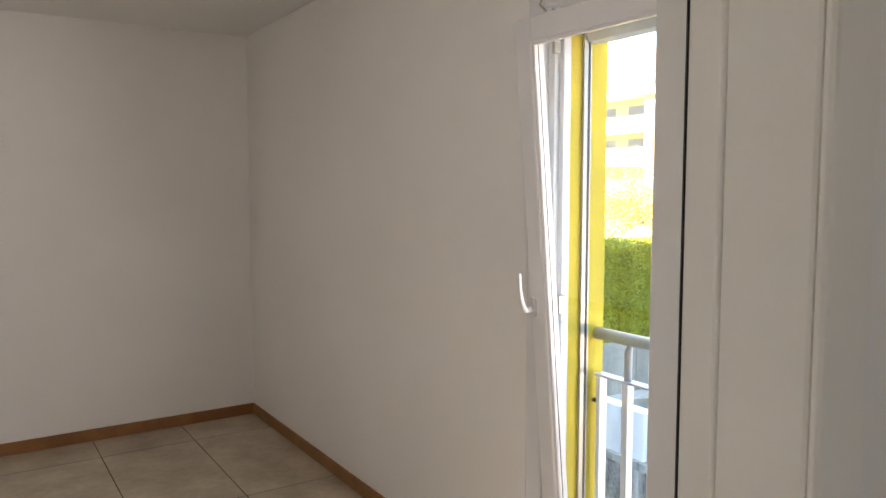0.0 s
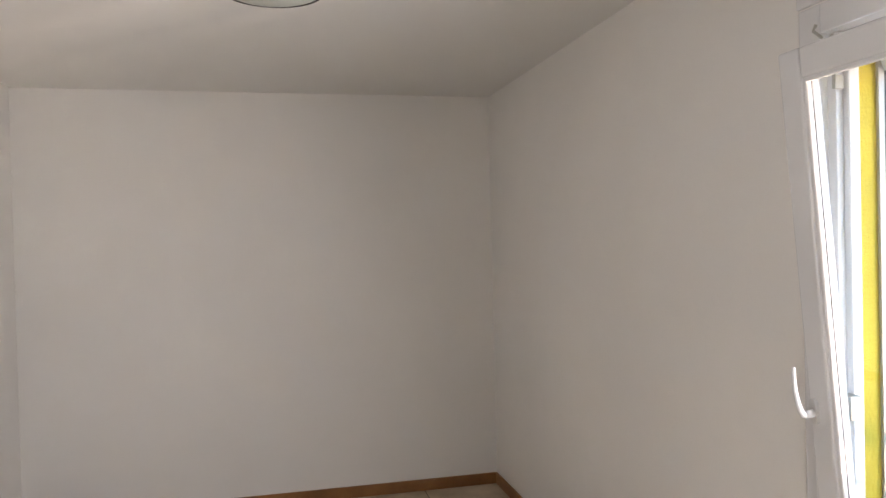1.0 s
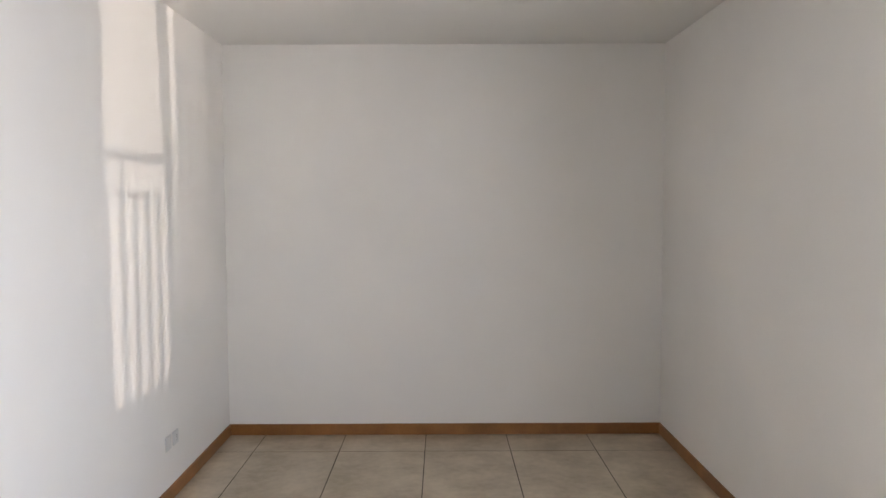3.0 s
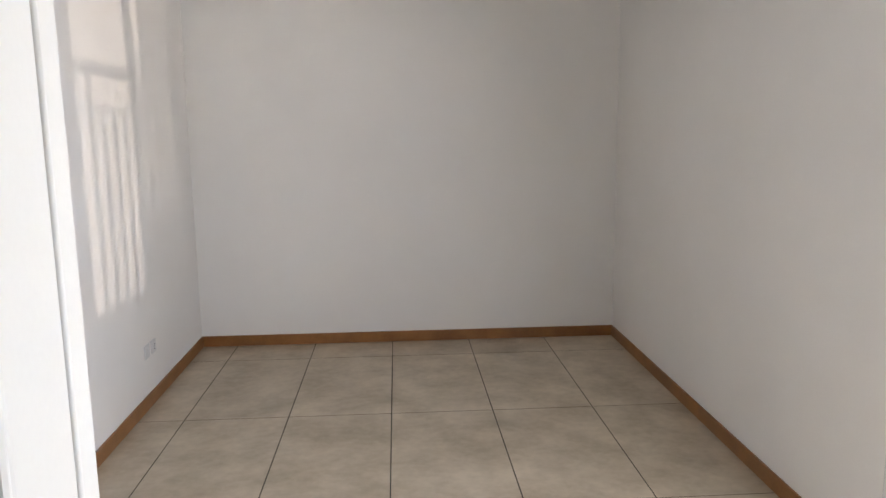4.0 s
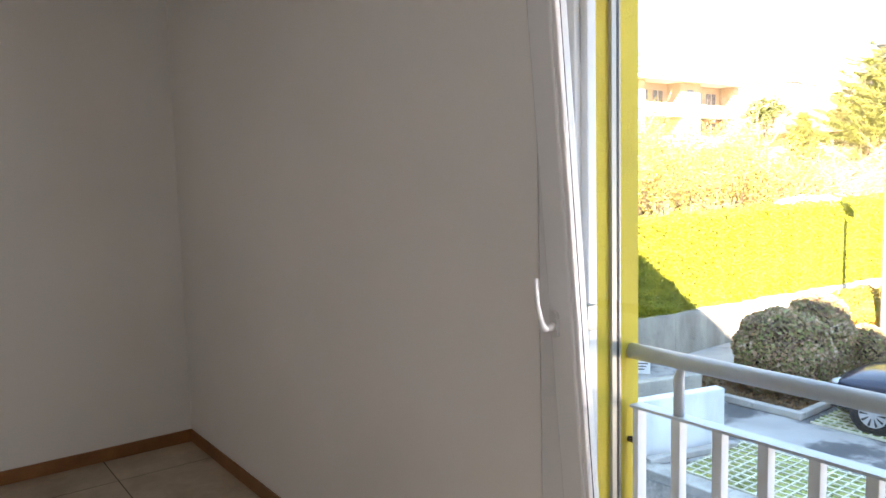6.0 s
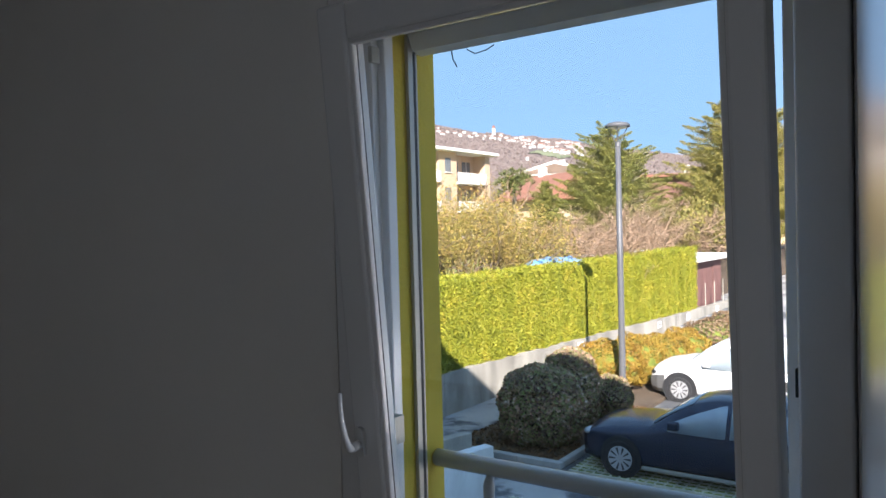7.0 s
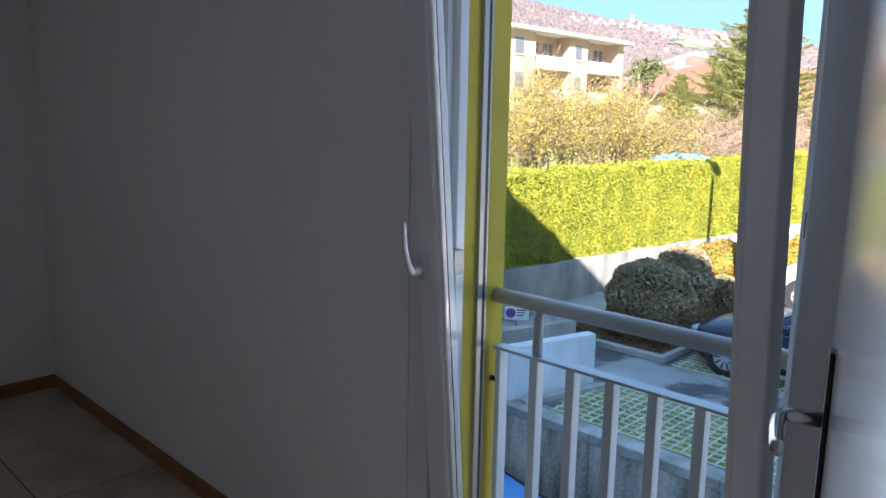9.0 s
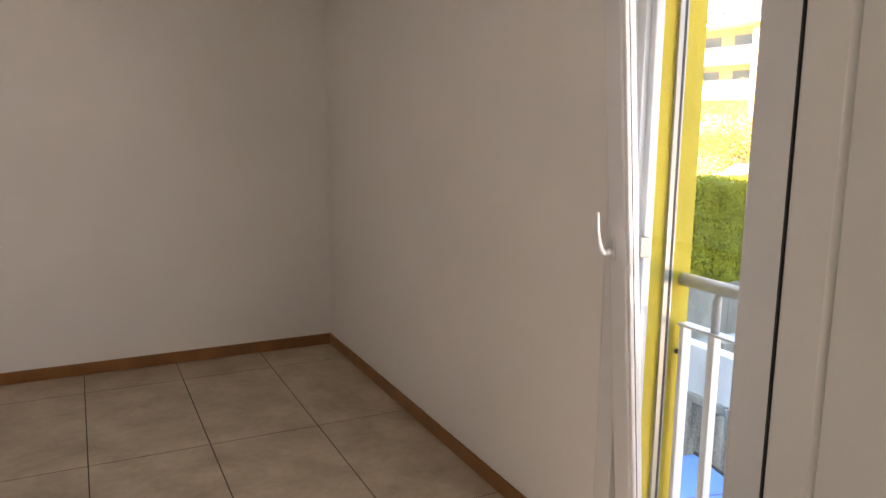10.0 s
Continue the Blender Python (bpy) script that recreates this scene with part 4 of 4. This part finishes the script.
            part("hub", tube(None, [(side * 0.90, -a, 0.315), (side * 0.926, -a, 0.315)], [0.06, 0.05], 16), M["alloy"], wh)
    # windscreen
    bm = bmesh.new()
    pts = []
    for a in (1.36 - sh, 1.70 - sh, 2.02 - sh):
        _, zb, zw, zt, h1, h2, h3 = at_y(a)
        pts.append([bm.verts.new((x_, -a, zt + 0.022 - abs(x_) ** 3 * 0.10)) for x_ in (-h3 * 0.98, -h3 * 0.5, 0, h3 * 0.5, h3 * 0.98)])
    for p0, p1 in zip(pts, pts[1:]):
        for k in range(4):
            bm.faces.new((p0[k], p0[k + 1], p1[k + 1], p1[k]))
    r = bmesh.ops.extrude_face_region(bm, geom=bm.faces[:])
    bmesh.ops.translate(bm, verts=[v for v in r["geom"] if isinstance(v, bmesh.types.BMVert)], vec=(0, 0, -0.03))
    bmesh.ops.recalc_face_normals(bm, faces=bm.faces[:])
    part("windscreen", bm, M["carglass"], c, "", True)
    part("grille", box(None, (-0.42, -0.03, 0.34), (0.42, 0.012, 0.52), 0.02), M["blackplastic"], c)
    part("bumper", box(None, (-0.60, -0.16, 0.20), (0.60, -0.01, 0.32), 0.03), M["blackplastic"], c)
    if cladding:
        bm = bmesh.new()
        rows = []
        for a in (0.0, 0.06, 0.25, 0.46):
            _, zb, zw, zt, h1, h2, h3 = at_y(a)
            half = [(h1 * 0.86, zb - 0.01), (h1 * 0.97 + 0.015, zb + 0.10), (h1 + 0.018, zb + (zw - zb) * 0.6), (h1 * 0.995 + 0.016, zb + (zw - zb) * 0.92)]
            rows.append([bm.verts.new((x_, 0.018 - a, z_)) for x_, z_ in half] + [bm.verts.new((-x_, 0.018 - a, z_)) for x_, z_ in half[::-1]])
        for r0, r1 in zip(rows, rows[1:]):
            for k in range(8):
                bm.faces.new((r0[k], r0[(k + 1) % 8], r1[(k + 1) % 8], r1[k]))
        bm.faces.new(rows[0]), bm.faces.new(rows[-1][::-1])
        bmesh.ops.recalc_face_normals(bm, faces=bm.faces[:])
        part("front_trim", bm, M["greyplastic"], c, "dark grey lower front trim")
    return c


car("dark blue hatchback with silver wheels parked on grass pavers", (14.68, 6.10, GROUND + 0.04), 0, M["navy"])
car("white crossover car with black lower trim parked behind another", (20.7, 6.95, GROUND), 0, M["whitecar"], 1.12, True)


# ---------------------------------------------------------------- trees
def branches(bm, start, direction, length, radius, depth, spread, tips, kids=4, up=0.15):
    d = Vector(direction).normalized()
    p = Vector(start)
    pts = [p.copy()]
    for k in range(3):
        d = (d + Vector(rng.normal(0, 0.16, 3)) + Vector((0, 0, up * 0.3))).normalized()
        p = p + d * length / 3
        pts.append(p.copy())
    tube(bm, pts, [radius, radius * 0.85, radius * 0.7, radius * 0.5], 5 if depth else 3, False)
    if depth == 0:
        tips.append(p)
        tips.append(pts[2])
        return
    for k in range(kids):
        q = pts[1 + k % 3]
        nd = (d + Vector(rng.normal(0, spread, 3)) + Vector((0, 0, up))).normalized()
        branches(bm, q, nd, length * rng.uniform(0.55, 0.8), radius * 0.5, depth - 1, spread, tips, kids, up)


def shrub_tree(name, label, at, stems, length, depth, spread, leaf, per_tip, size, scatter, twig="twig", kids=4, up=0.15, radius=0.05):
    t = thing(name, label, "tree", at=at)
    tips = []
    bm = bmesh.new()
    for k in range(stems):
        a = 2 * math.pi * k / stems + rng.uniform(0, 1)
        lean = rng.uniform(0.2, 0.8)
        branches(bm, (0.15 * math.cos(a), 0.15 * math.sin(a), 0), (lean * math.cos(a), lean * math.sin(a), 1), length, radius, depth, spread, tips, kids, up)
    part("trunk", bm, M[twig], t)
    if leaf:
        T = np.array([list(v) for v in tips])
        P = np.repeat(T, per_tip, axis=0) + rng.normal(0, scatter, (len(T) * per_tip, 3))
        leaves("crown", t, P, rng.normal(0, 1, P.shape), size, M[leaf])
    return t


GZ = -0.75
for (d, a, ln, st) in ((23.5, 36.5, 1.65, 8), (25.5, 32.8, 1.6, 8), (26.0, 29.6, 1.4, 7), (24.5, 40.5, 1.4, 7), (29, 34.5, 1.95, 8), (28, 44, 1.5, 7), (30, 30.8, 1.65, 7), (28.5, 38.5, 1.9, 8)):
    x, y = 1.5 + d * math.cos(radians(a)), 0.3 + d * math.sin(radians(a))
    shrub_tree("tree", "bushy garden tree with sparse yellow autumn leaves", (x, y, GZ), st, ln, 3, 0.55, "gold", 21, 0.036, 0.25, twig="bark", kids=3)
for (d, a, ln) in ((28.0, 26.0, 1.15), (31.0, 22.6, 1.2), (33, 24.3, 1.3), (36, 20.6, 1.45), (44, 18.9, 1.75), (47, 17.0, 1.75)):
    x, y = 1.5 + d * math.cos(radians(a)), 0.3 + d * math.sin(radians(a))
    shrub_tree("tree", "bare spreading garden tree with grey-brown twigs", (x, y, GZ), 8, ln * 1.12, 4, 0.7, "brownbush", 1, 0.032, 0.14, up=0.04, radius=0.085)
# leafless tree before the apartment house
for (d, a) in ((34, 38.0), (36, 32.8)):
    x, y = 1.5 + d * math.cos(radians(a)), 0.3 + d * math.sin(radians(a))
    shrub_tree("tree", "tall leafless tree before a cream apartment house", (x, y, GZ), 2, 2.9, 3, 0.5, None, 0, 0, 0, up=0.25, radius=0.09, kids=3)


def conifer(label, at, height, width, leaf, whorls=42, droop=0.25, full=0.6):
    t = thing("tree", label, "conifer", at=at)
    part("trunk", tube(None, [(0, 0, 0), (0.05, 0, height * 0.5), (0, 0, height * 0.97)], [0.22, 0.12, 0.02], 8), M["bark"], t)
    bm = bmesh.new()
    P, N = [], []
    for k in range(whorls):
        f = (k + 0.5) / whorls
        z = height * (0.08 + 0.90 * f)
        r = width / 2 * (1 - f) ** full * (0.85 + 0.3 * rng.random())
        nb = max(4, int(11 * (1 - f)) + 3)
        for j in range(nb):
            a = 2 * math.pi * (j + rng.random()) / nb
            ln = r * rng.uniform(0.55, 1.2)
            z = height * (0.08 + 0.90 * min(0.99, max(0.0, f + rng.normal(0, 0.022))))
            c, s_ = math.cos(a), math.sin(a)
            rise = rng.uniform(0.55, 1.25)
            tube(bm, [(0, 0, z), (c * ln * 0.5, s_ * ln * 0.5, z + rise * ln * 0.4), (c * ln, s_ * ln, z + (rise - droop) * ln * 0.7)], [0.03, 0.02, 0.006], 4, False)
            m = int(190 * ln) + 45
            u = rng.random(m) ** 0.65 * 1.06
            w_ = (0.10 + 0.13 * ln) * (1.15 - u)
            P.append(np.column_stack([c * ln * u + rng.normal(0, 1, m) * w_, s_ * ln * u + rng.normal(0, 1, m) * w_,
                                      z + (rise * u * 0.8 - droop * u * u) * ln - np.abs(rng.normal(0, 0.6, m)) * w_]))
            N.append(np.tile((c * 0.5, s_ * 0.5, 0.5), (m, 1)))
    part("limbs", bm, M["bark"], t)
    leaves("crown", t, np.concatenate(P), np.concatenate(N), 0.0016 * height + 0.046, M[leaf], 0.5, 0.3)
    return t


def polar(d, a, z=GZ):
    return (1.5 + d * math.cos(radians(a)), 0.3 + d * math.sin(radians(a)), z)


conifer("broad green conifer in a garden", polar(45, 22.3), 8.0, 6.4, "conifer", full=0.42)
conifer("tall yellowish-green conifer in a garden", polar(52, 14.4), 10.2, 8.2, "conifer2", full=0.62)
conifer("tall yellowish-green conifer in a garden", polar(64, 11.2), 11.5, 11.0, "conifer2")
conifer("small dark conifer between houses", polar(60, 27.2), 6.0, 4.0, "conifer")
shrub_tree("tree", "low green garden shrub below conifers", polar(48, 15.4), 6, 1.9, 2, 0.6, "conifer2", 14, 0.09, 0.30)
shrub_tree("tree", "low green garden shrub below conifers", polar(46, 17.9), 6, 1.6, 2, 0.6, "conifer2", 14, 0.09, 0.30)

# palm between the houses
palm = thing("palm", "small fan palm beside a house", "palm", at=polar(50, 29.6))
part("trunk", tube(None, [(0, 0, 0), (0.1, 0, 3), (0.1, 0, 5.2)], [0.2, 0.16, 0.14], 8), M["bark"], palm)
P = []
for k in range(34):
    a, e = rng.uniform(0, 6.28), rng.uniform(-0.5, 1.2)
    u = rng.random(40)[:, None]
    P.append(np.array([0.1, 0, 5.3]) + u * np.array([math.cos(a) * math.cos(e), math.sin(a) * math.cos(e), math.sin(e)]) * 1.5 + rng.normal(0, 0.10, (40, 3)) - u * u * np.array([0, 0, 0.5]))
P = np.concatenate(P)
leaves("crown", palm, P, rng.normal(0, 1, P.shape), 0.16, M["palm"], 0.5, 0.25)

# tarpaulin heap, and a white bundle on the hedge's far side
def lump(name, label, category, at, size, material, seed):
    bm = bmesh.new()
    bmesh.ops.create_icosphere(bm, subdivisions=4, radius=1.0)
    for v in bm.verts:
        k = 1 + 0.40 * noise.noise(v.co * 2.6 + Vector((seed, 0, 0))) + 0.22 * noise.noise(v.co * 6 + Vector((seed, 3, 0)))
        v.co = Vector((v.co.x * size[0] * k, v.co.y * size[1] * k, max(v.co.z, -0.3) * size[2] * k))
    ob = solo(name, bm, material, label, category, smooth=True)
    ob.location = at
    return ob


x, y, _ = polar(25.6, 26.5)
lump("tarpaulin", "crumpled bright blue tarpaulin behind the hedge", "tarpaulin", (x, y, 0.22), (0.95, 0.95, 0.27), M["tarp"], 4)
solo("wood_stack", box(None, (x - 0.8, y - 0.6, GZ), (x + 0.8, y + 0.6, 0.06), 0.04), M["bark"], "low stack of brown firewood under a tarpaulin", "wood stack")
x, y, _ = polar(17.9, 40.9)
lump("bundle", "white cloth bundle behind the hedge", "bundle", (x, y, 0.32), (0.30, 0.22, 0.16), M["whiteren"], 9)
solo("garden_table", box(None, (x - 0.5, y - 0.4, GZ), (x + 0.5, y + 0.4, 0.28), 0.03), M["bark"], "brown wooden garden table behind the hedge", "table")

# ---------------------------------------------------------------- shed
shed = thing("shed", "small red brick shed with a flat white roof", "shed", at=(42.3, 10.95, -2.6))
part("wall", box(None, (-5.2, 0, 0), (0, 4.2, 2.25)), M["brickred"], shed)
part("roof", box(None, (-5.6, -0.35, 2.25), (0.5, 4.6, 2.52), 0.02), M["whiteren"], shed, "flat white roof slab")
part("door", box(None, (-1.6, -0.03, 0.02), (-0.6, 0.0, 2.0), 0.01), M["brickred"], shed)
for k in range(3):
    part("post", tube(None, [(-4.2 + 1.6 * k, -0.35, 0), (-4.2 + 1.6 * k, -0.35, 1.2)], 0.022, 6), M["concrete"], shed)
gar = thing("garage", "low garage with a flat white roof behind the hedge", "garage", at=(30.0, 12.6, GZ))
part("wall", box(None, (0, 0, 0), (7.0, 4.0, 1.0)), M["cream"], gar)
part("roof", box(None, (-0.3, -0.3, 1.0), (7.3, 4.3, 1.09), 0.02), M["whiteren"], gar, "flat white roof slab")

# ---------------------------------------------------------------- houses
def window_far(parent, lo, hi):
    w = part("window", box(None, lo, hi), M["winglass"], parent)
    return w


def apartments():
    """A four-storey block with loggias set into its front and its side."""
    t = thing("apartment_house", "cream four-storey apartment house with white balconies", "house", at=(51.5, 42.6, -2.9))
    LX, LY, HT, IN = 19.35, 24.0, 12.25, 1.5
    part("wall", box(None, (IN, IN, 0), (LX - 0.02, LY, HT)), M["cream"], t)
    part("roof", box(None, (-0.7, -0.8, HT), (LX + 0.8, LY + 0.5, HT + 0.32), 0.04), M["whiteren"], t, "flat white overhanging roof")
    for x0, x1 in ((0, 4.6), (9.8, 12.9), (18.4, LX)):
        part("wall", box(None, (x0, 0, 0), (x1, IN - 0.01, HT)), M["cream"], t)
    for y0, y1 in ((IN, 2.0), (10.5, 15.0), (22.0, LY)):
        part("wall", box(None, (0, y0, 0), (IN - 0.01, y1, HT)), M["cream"], t)
    for f in range(4):
        z = HT - 2.95 * (f + 1)
        for x0, x1 in ((4.61, 9.79), (12.91, 18.39)):
            part("balcony", box(None, (x0, -0.25, z - 0.2), (x1, IN, z)), M["whiteren"], t)
            part("parapet", box(None, (x0, -0.25, z), (x1, -0.13, z + 0.95)), M["whiteren"], t, "white balcony parapet")
            w = (x1 - x0) * 0.28
            for k in (0.15, 0.58):
                a = x0 + (x1 - x0) * k
                g_ = part("window", box(None, (a, IN - 0.04, z + 0.1), (a + w, IN + 0.02, z + 2.3)), M["winglass"], t)
                part("frame", box(None, (a + w * 0.47, IN - 0.06, z + 0.1), (a + w * 0.53, IN - 0.03, z + 2.3)), M["whiteren"], g_)
        for y0, y1 in ((2.01, 10.49), (15.01, 21.99)):
            part("balcony", box(None, (-0.25, y0, z - 0.2), (IN, y1, z)), M["whiteren"], t)
            part("parapet", box(None, (-0.25, y0, z), (-0.13, y1, z + 0.95)), M["whiteren"], t, "white balcony parapet")
            for k in (0.12, 0.56):
                a = y0 + (y1 - y0) * k
                part("window", box(None, (IN - 0.04, a, z + 0.1), (IN + 0.02, a + 2.2, z + 2.3)), M["winglass"], t)
        g_ = part("window", box(None, (1.7, -0.04, z + 0.9), (2.9, 0.02, z + 2.3)), M["winglass"], t)
        part("sill", box(None, (1.6, -0.12, z + 0.82), (3.0, -0.01, z + 0.9)), M["whiteren"], g_)
        g_ = part("window", box(None, (10.8, -0.04, z + 0.9), (11.8, 0.02, z + 2.3)), M["winglass"], t)
        part("sill", box(None, (10.7, -0.12, z + 0.82), (11.9, -0.01, z + 0.9)), M["whiteren"], g_)


apartments()


def house(label, at, turn, w, d, h, rise, wall_m, roof_m, windows=True, over=0.8, gable=None):
    t = thing("house", label, "house", at=at, turn=turn)
    part("wall", box(None, (-w / 2, -d / 2, 0), (w / 2, d / 2, h)), wall_m, t)
    bm = prism(None, [(-d / 2 - over, h - 0.1), (d / 2 + over, h - 0.1), (d / 2 + over, h + 0.08), (0.0, h + rise), (-d / 2 - over, h + 0.08)], "x", -w / 2 - over, w / 2 + over)
    part("roof", bm, roof_m, t)
    if gable:
        part("gable", prism(None, [(-d / 2 - over + 0.5, h + 0.02), (d / 2 + over - 0.5, h + 0.02), (0, h + rise - 0.32)], "x", -w / 2 - over - 0.05, -w / 2 - over + 0.1), gable, t, "gable coloured dark for the shade under the eaves")
    part("chimney", box(None, (w * 0.2, -0.3, h + rise * 0.5), (w * 0.2 + 0.6, 0.3, h + rise + 0.7)), M["whiteren"], t)
    if windows:
        for f in range(max(1, int(h // 2.8))):
            for k in range(int(w // 3)):
                x0 = -w / 2 + 1.0 + 3 * k
                window_far(t, (x0, -d / 2 - 0.03, 1.0 + 2.8 * f), (x0 + 1.2, -d / 2 + 0.03, 2.3 + 2.8 * f))
    return t


house("cream house with a red tiled roof among trees", polar(68, 26.6, -2.2), 62, 6.4, 6.4, 6.2, 2.3, M["cream"], M["rooftile"])
house("white house with a shallow pale roof behind a red one", polar(86, 26.0, -2), 20, 10, 7.4, 9.2, 1.4, M["cream"], M["whiteren"], over=0.9, gable=M["gableshade"])
house("brick-coloured house far behind conifers", polar(75, 17.8, -2), -70, 4.6, 8, 7.9, 0.5, M["brickred"], M["rooftile"])
house("low white house far behind conifers", polar(62, 18.3, -2), -70, 3.2, 5, 3.6, 0.6, M["whiteren"], M["whiteren"])
house("white house beyond the street trees", polar(85, 13.0, -2), -75, 12, 8, 6.0, 1.6, M["cream"], M["rooftile"])
shrub_tree("tree", "rusty red autumn tree far behind houses", polar(90, 17.2, -2), 5, 4.0, 2, 0.6, "goldbush", 22, 0.3, 0.8, radius=0.15)
for k in range(16):
    dd, aa = rng.uniform(48, 95), rng.uniform(10, 52)
    shrub_tree("tree", "autumn garden tree between far houses", polar(dd, aa, -2), 4, 2.1, 2, 0.6, ("gold", "conifer2", "brownbush", "conifer")[k % 4], 12, 0.16, 0.5, radius=0.1)

# ---------------------------------------------------------------- hills
def hill(name, label, d0, d1, a0, a1, ridge, material, steps=(90, 14), bumpy=1.0):
    """A slope that climbs from d0 to its ridge at d1; ridge gives the rise over distance by bearing."""
    bm = bmesh.new()
    rows = []
    for i in range(steps[0] + 1):
        a = a0 + (a1 - a0) * i / steps[0]
        col = []
        for j in range(steps[1] + 1):
            f = j / steps[1]
            d = d0 + (d1 - d0) * f
            z = -3 + (ridge(a) * d1 + 3) * f ** 1.25 + bumpy * 9 * f * noise.noise((a * 0.6, f * 4, 0)) + bumpy * 1.5 * f * noise.noise((a * 3.1, f * 12, 5))
            col.append(bm.verts.new((1.5 + d * math.cos(radians(a)), 0.3 + d * math.sin(radians(a)), z)))
        rows.append(col)
    for r0, r1 in zip(rows, rows[1:]):
        for j in range(steps[1]):
            bm.faces.new((r0[j], r0[j + 1], r1[j + 1], r1[j]))
    bmesh.ops.recalc_face_normals(bm, faces=bm.faces[:])
    return solo(name, bm, material, label, "hill", "structure", smooth=True)


def ridge1(a):
    pts = [(-20, 0.05), (10, 0.078), (17, 0.088), (22, 0.100), (25.2, 0.113), (28, 0.122), (31.5, 0.128), (34, 0.136), (38.7, 0.155), (44, 0.20), (55, 0.25), (80, 0.22)]
    for (p, u), (q, v) in zip(pts, pts[1:]):
        if p <= a <= q:
            return u + (v - u) * (a - p) / (q - p)
    return 0.1


HD0, HD1 = 500, 1900
hill("hill", "brown wooded hillside with a village", HD0, HD1, 8, 75, ridge1, M["forest"])
hill("far_mountain", "far mountain ridge with blue haze put into its colour", 3000, 4200, -20, 40, lambda a: 0.088 + 0.006 * math.sin(a * 0.5), M["hazeblue"], (50, 6), 3.0)


def slope_at(a, f):
    d = HD0 + (HD1 - HD0) * f
    z = -3 + (ridge1(a) * HD1 + 3) * f ** 1.25 + 9 * f * noise.noise((a * 0.6, f * 4, 0)) + 1.5 * f * noise.noise((a * 3.1, f * 12, 5))
    return Vector((1.5 + d * math.cos(radians(a)), 0.3 + d * math.sin(radians(a)), z))


def village(name, label, n, arange, frange, scale):
    bm, br = bmesh.new(), bmesh.new()
    for k in range(n):
        a, f = rng.uniform(*arange), rng.uniform(*frange)
        p = slope_at(a, f)
        w, d, h = rng.uniform(5, 20) * scale, rng.uniform(6, 11) * scale, rng.uniform(3, 9) * scale + 2.5
        r = Matrix.Translation(p) @ Matrix.Rotation(radians(a + rng.uniform(-25, 25)), 4, "Z")
        join(bm, box(None, (-d / 2, -w / 2, -6), (d / 2, w / 2, h)), r)
        join(br, prism(None, [(-d / 2 - 0.6, h), (d / 2 + 0.6, h), (0, h + 2.2 * scale)], "y", -w / 2 - 0.6, w / 2 + 0.6), r)
    v = thing(name, label, "village", at=(0, 0, 0), kind="stuff")
    part("walls", bm, M["farhouse"], v)
    part("roofs", br, M["rooftile"], v)


village("village", "pale houses scattered over a wooded hillside", 75, (24.3, 28.8), (0.74, 0.93), 0.6)
village("village", "pale houses along a hill ridge", 34, (28, 36), (0.86, 0.97), 0.6)
village("village", "pale houses at the foot of a hill", 50, (10, 50), (0.05, 0.6), 0.6)
bm = bmesh.new()
rows = [[bm.verts.new(slope_at(25.2 + 0.16 * i + 0.12 * math.sin(j * 1.7), 0.71 + 0.009 * (j - 5) * (1.0 - 0.8 * abs(i - 10) / 10) + 0.012 * math.sin(i * 0.9)) + Vector((0, 0, 1.2))) for j in range(11)] for i in range(21)]
for r0, r1 in zip(rows, rows[1:]):
    for j in range(10):
        bm.faces.new((r0[j], r0[j + 1], r1[j + 1], r1[j]))
bmesh.ops.recalc_face_normals(bm, faces=bm.faces[:])
solo("meadow", bm, M["meadow"], "pale green meadow on a wooded hillside", "meadow", "structure", smooth=True)
t = thing("church_tower", "small white church tower on a hill ridge", "tower", at=slope_at(31.0, 0.95))
part("shaft", box(None, (-3, -3, -5), (3, 3, 18)), M["whiteren"], t)
part("spire", prism(None, [(-3.3, 18), (3.3, 18), (0, 25)], "x", -3, 3), M["rooftile"], t)

# leafless woods over the hillside
n = 45000
A, F = rng.uniform(9, 62, n), 0.15 + 0.84 * rng.random(n) ** 0.7
open_land = (A > 25.2) & (A < 28.4) & (F > 0.66) & (F < 0.80)
A, F = A[~open_land], F[~open_land]
n = len(A)
P = np.array([slope_at(a, f) for a, f in zip(A, F)]) + np.column_stack([np.zeros((n, 2)), rng.uniform(0, 2.5, n)])
M["woods"] = foliage_mat("far_leafless_wood", [(0.115, 0.088, 0.08), (0.135, 0.104, 0.095), (0.145, 0.11, 0.10), (0.13, 0.118, 0.09)], trans=0)
woods = thing("woods", "brown leafless woods over a far hillside", "woods", kind="stuff")
# crowns all face the sun in near-equal tones, evening the hillside's light
leaves("crowns", woods, P, rng.normal(0, 0.2, (n, 3)) + sd[:], 2.7, M["woods"], 1.6, 0.9)
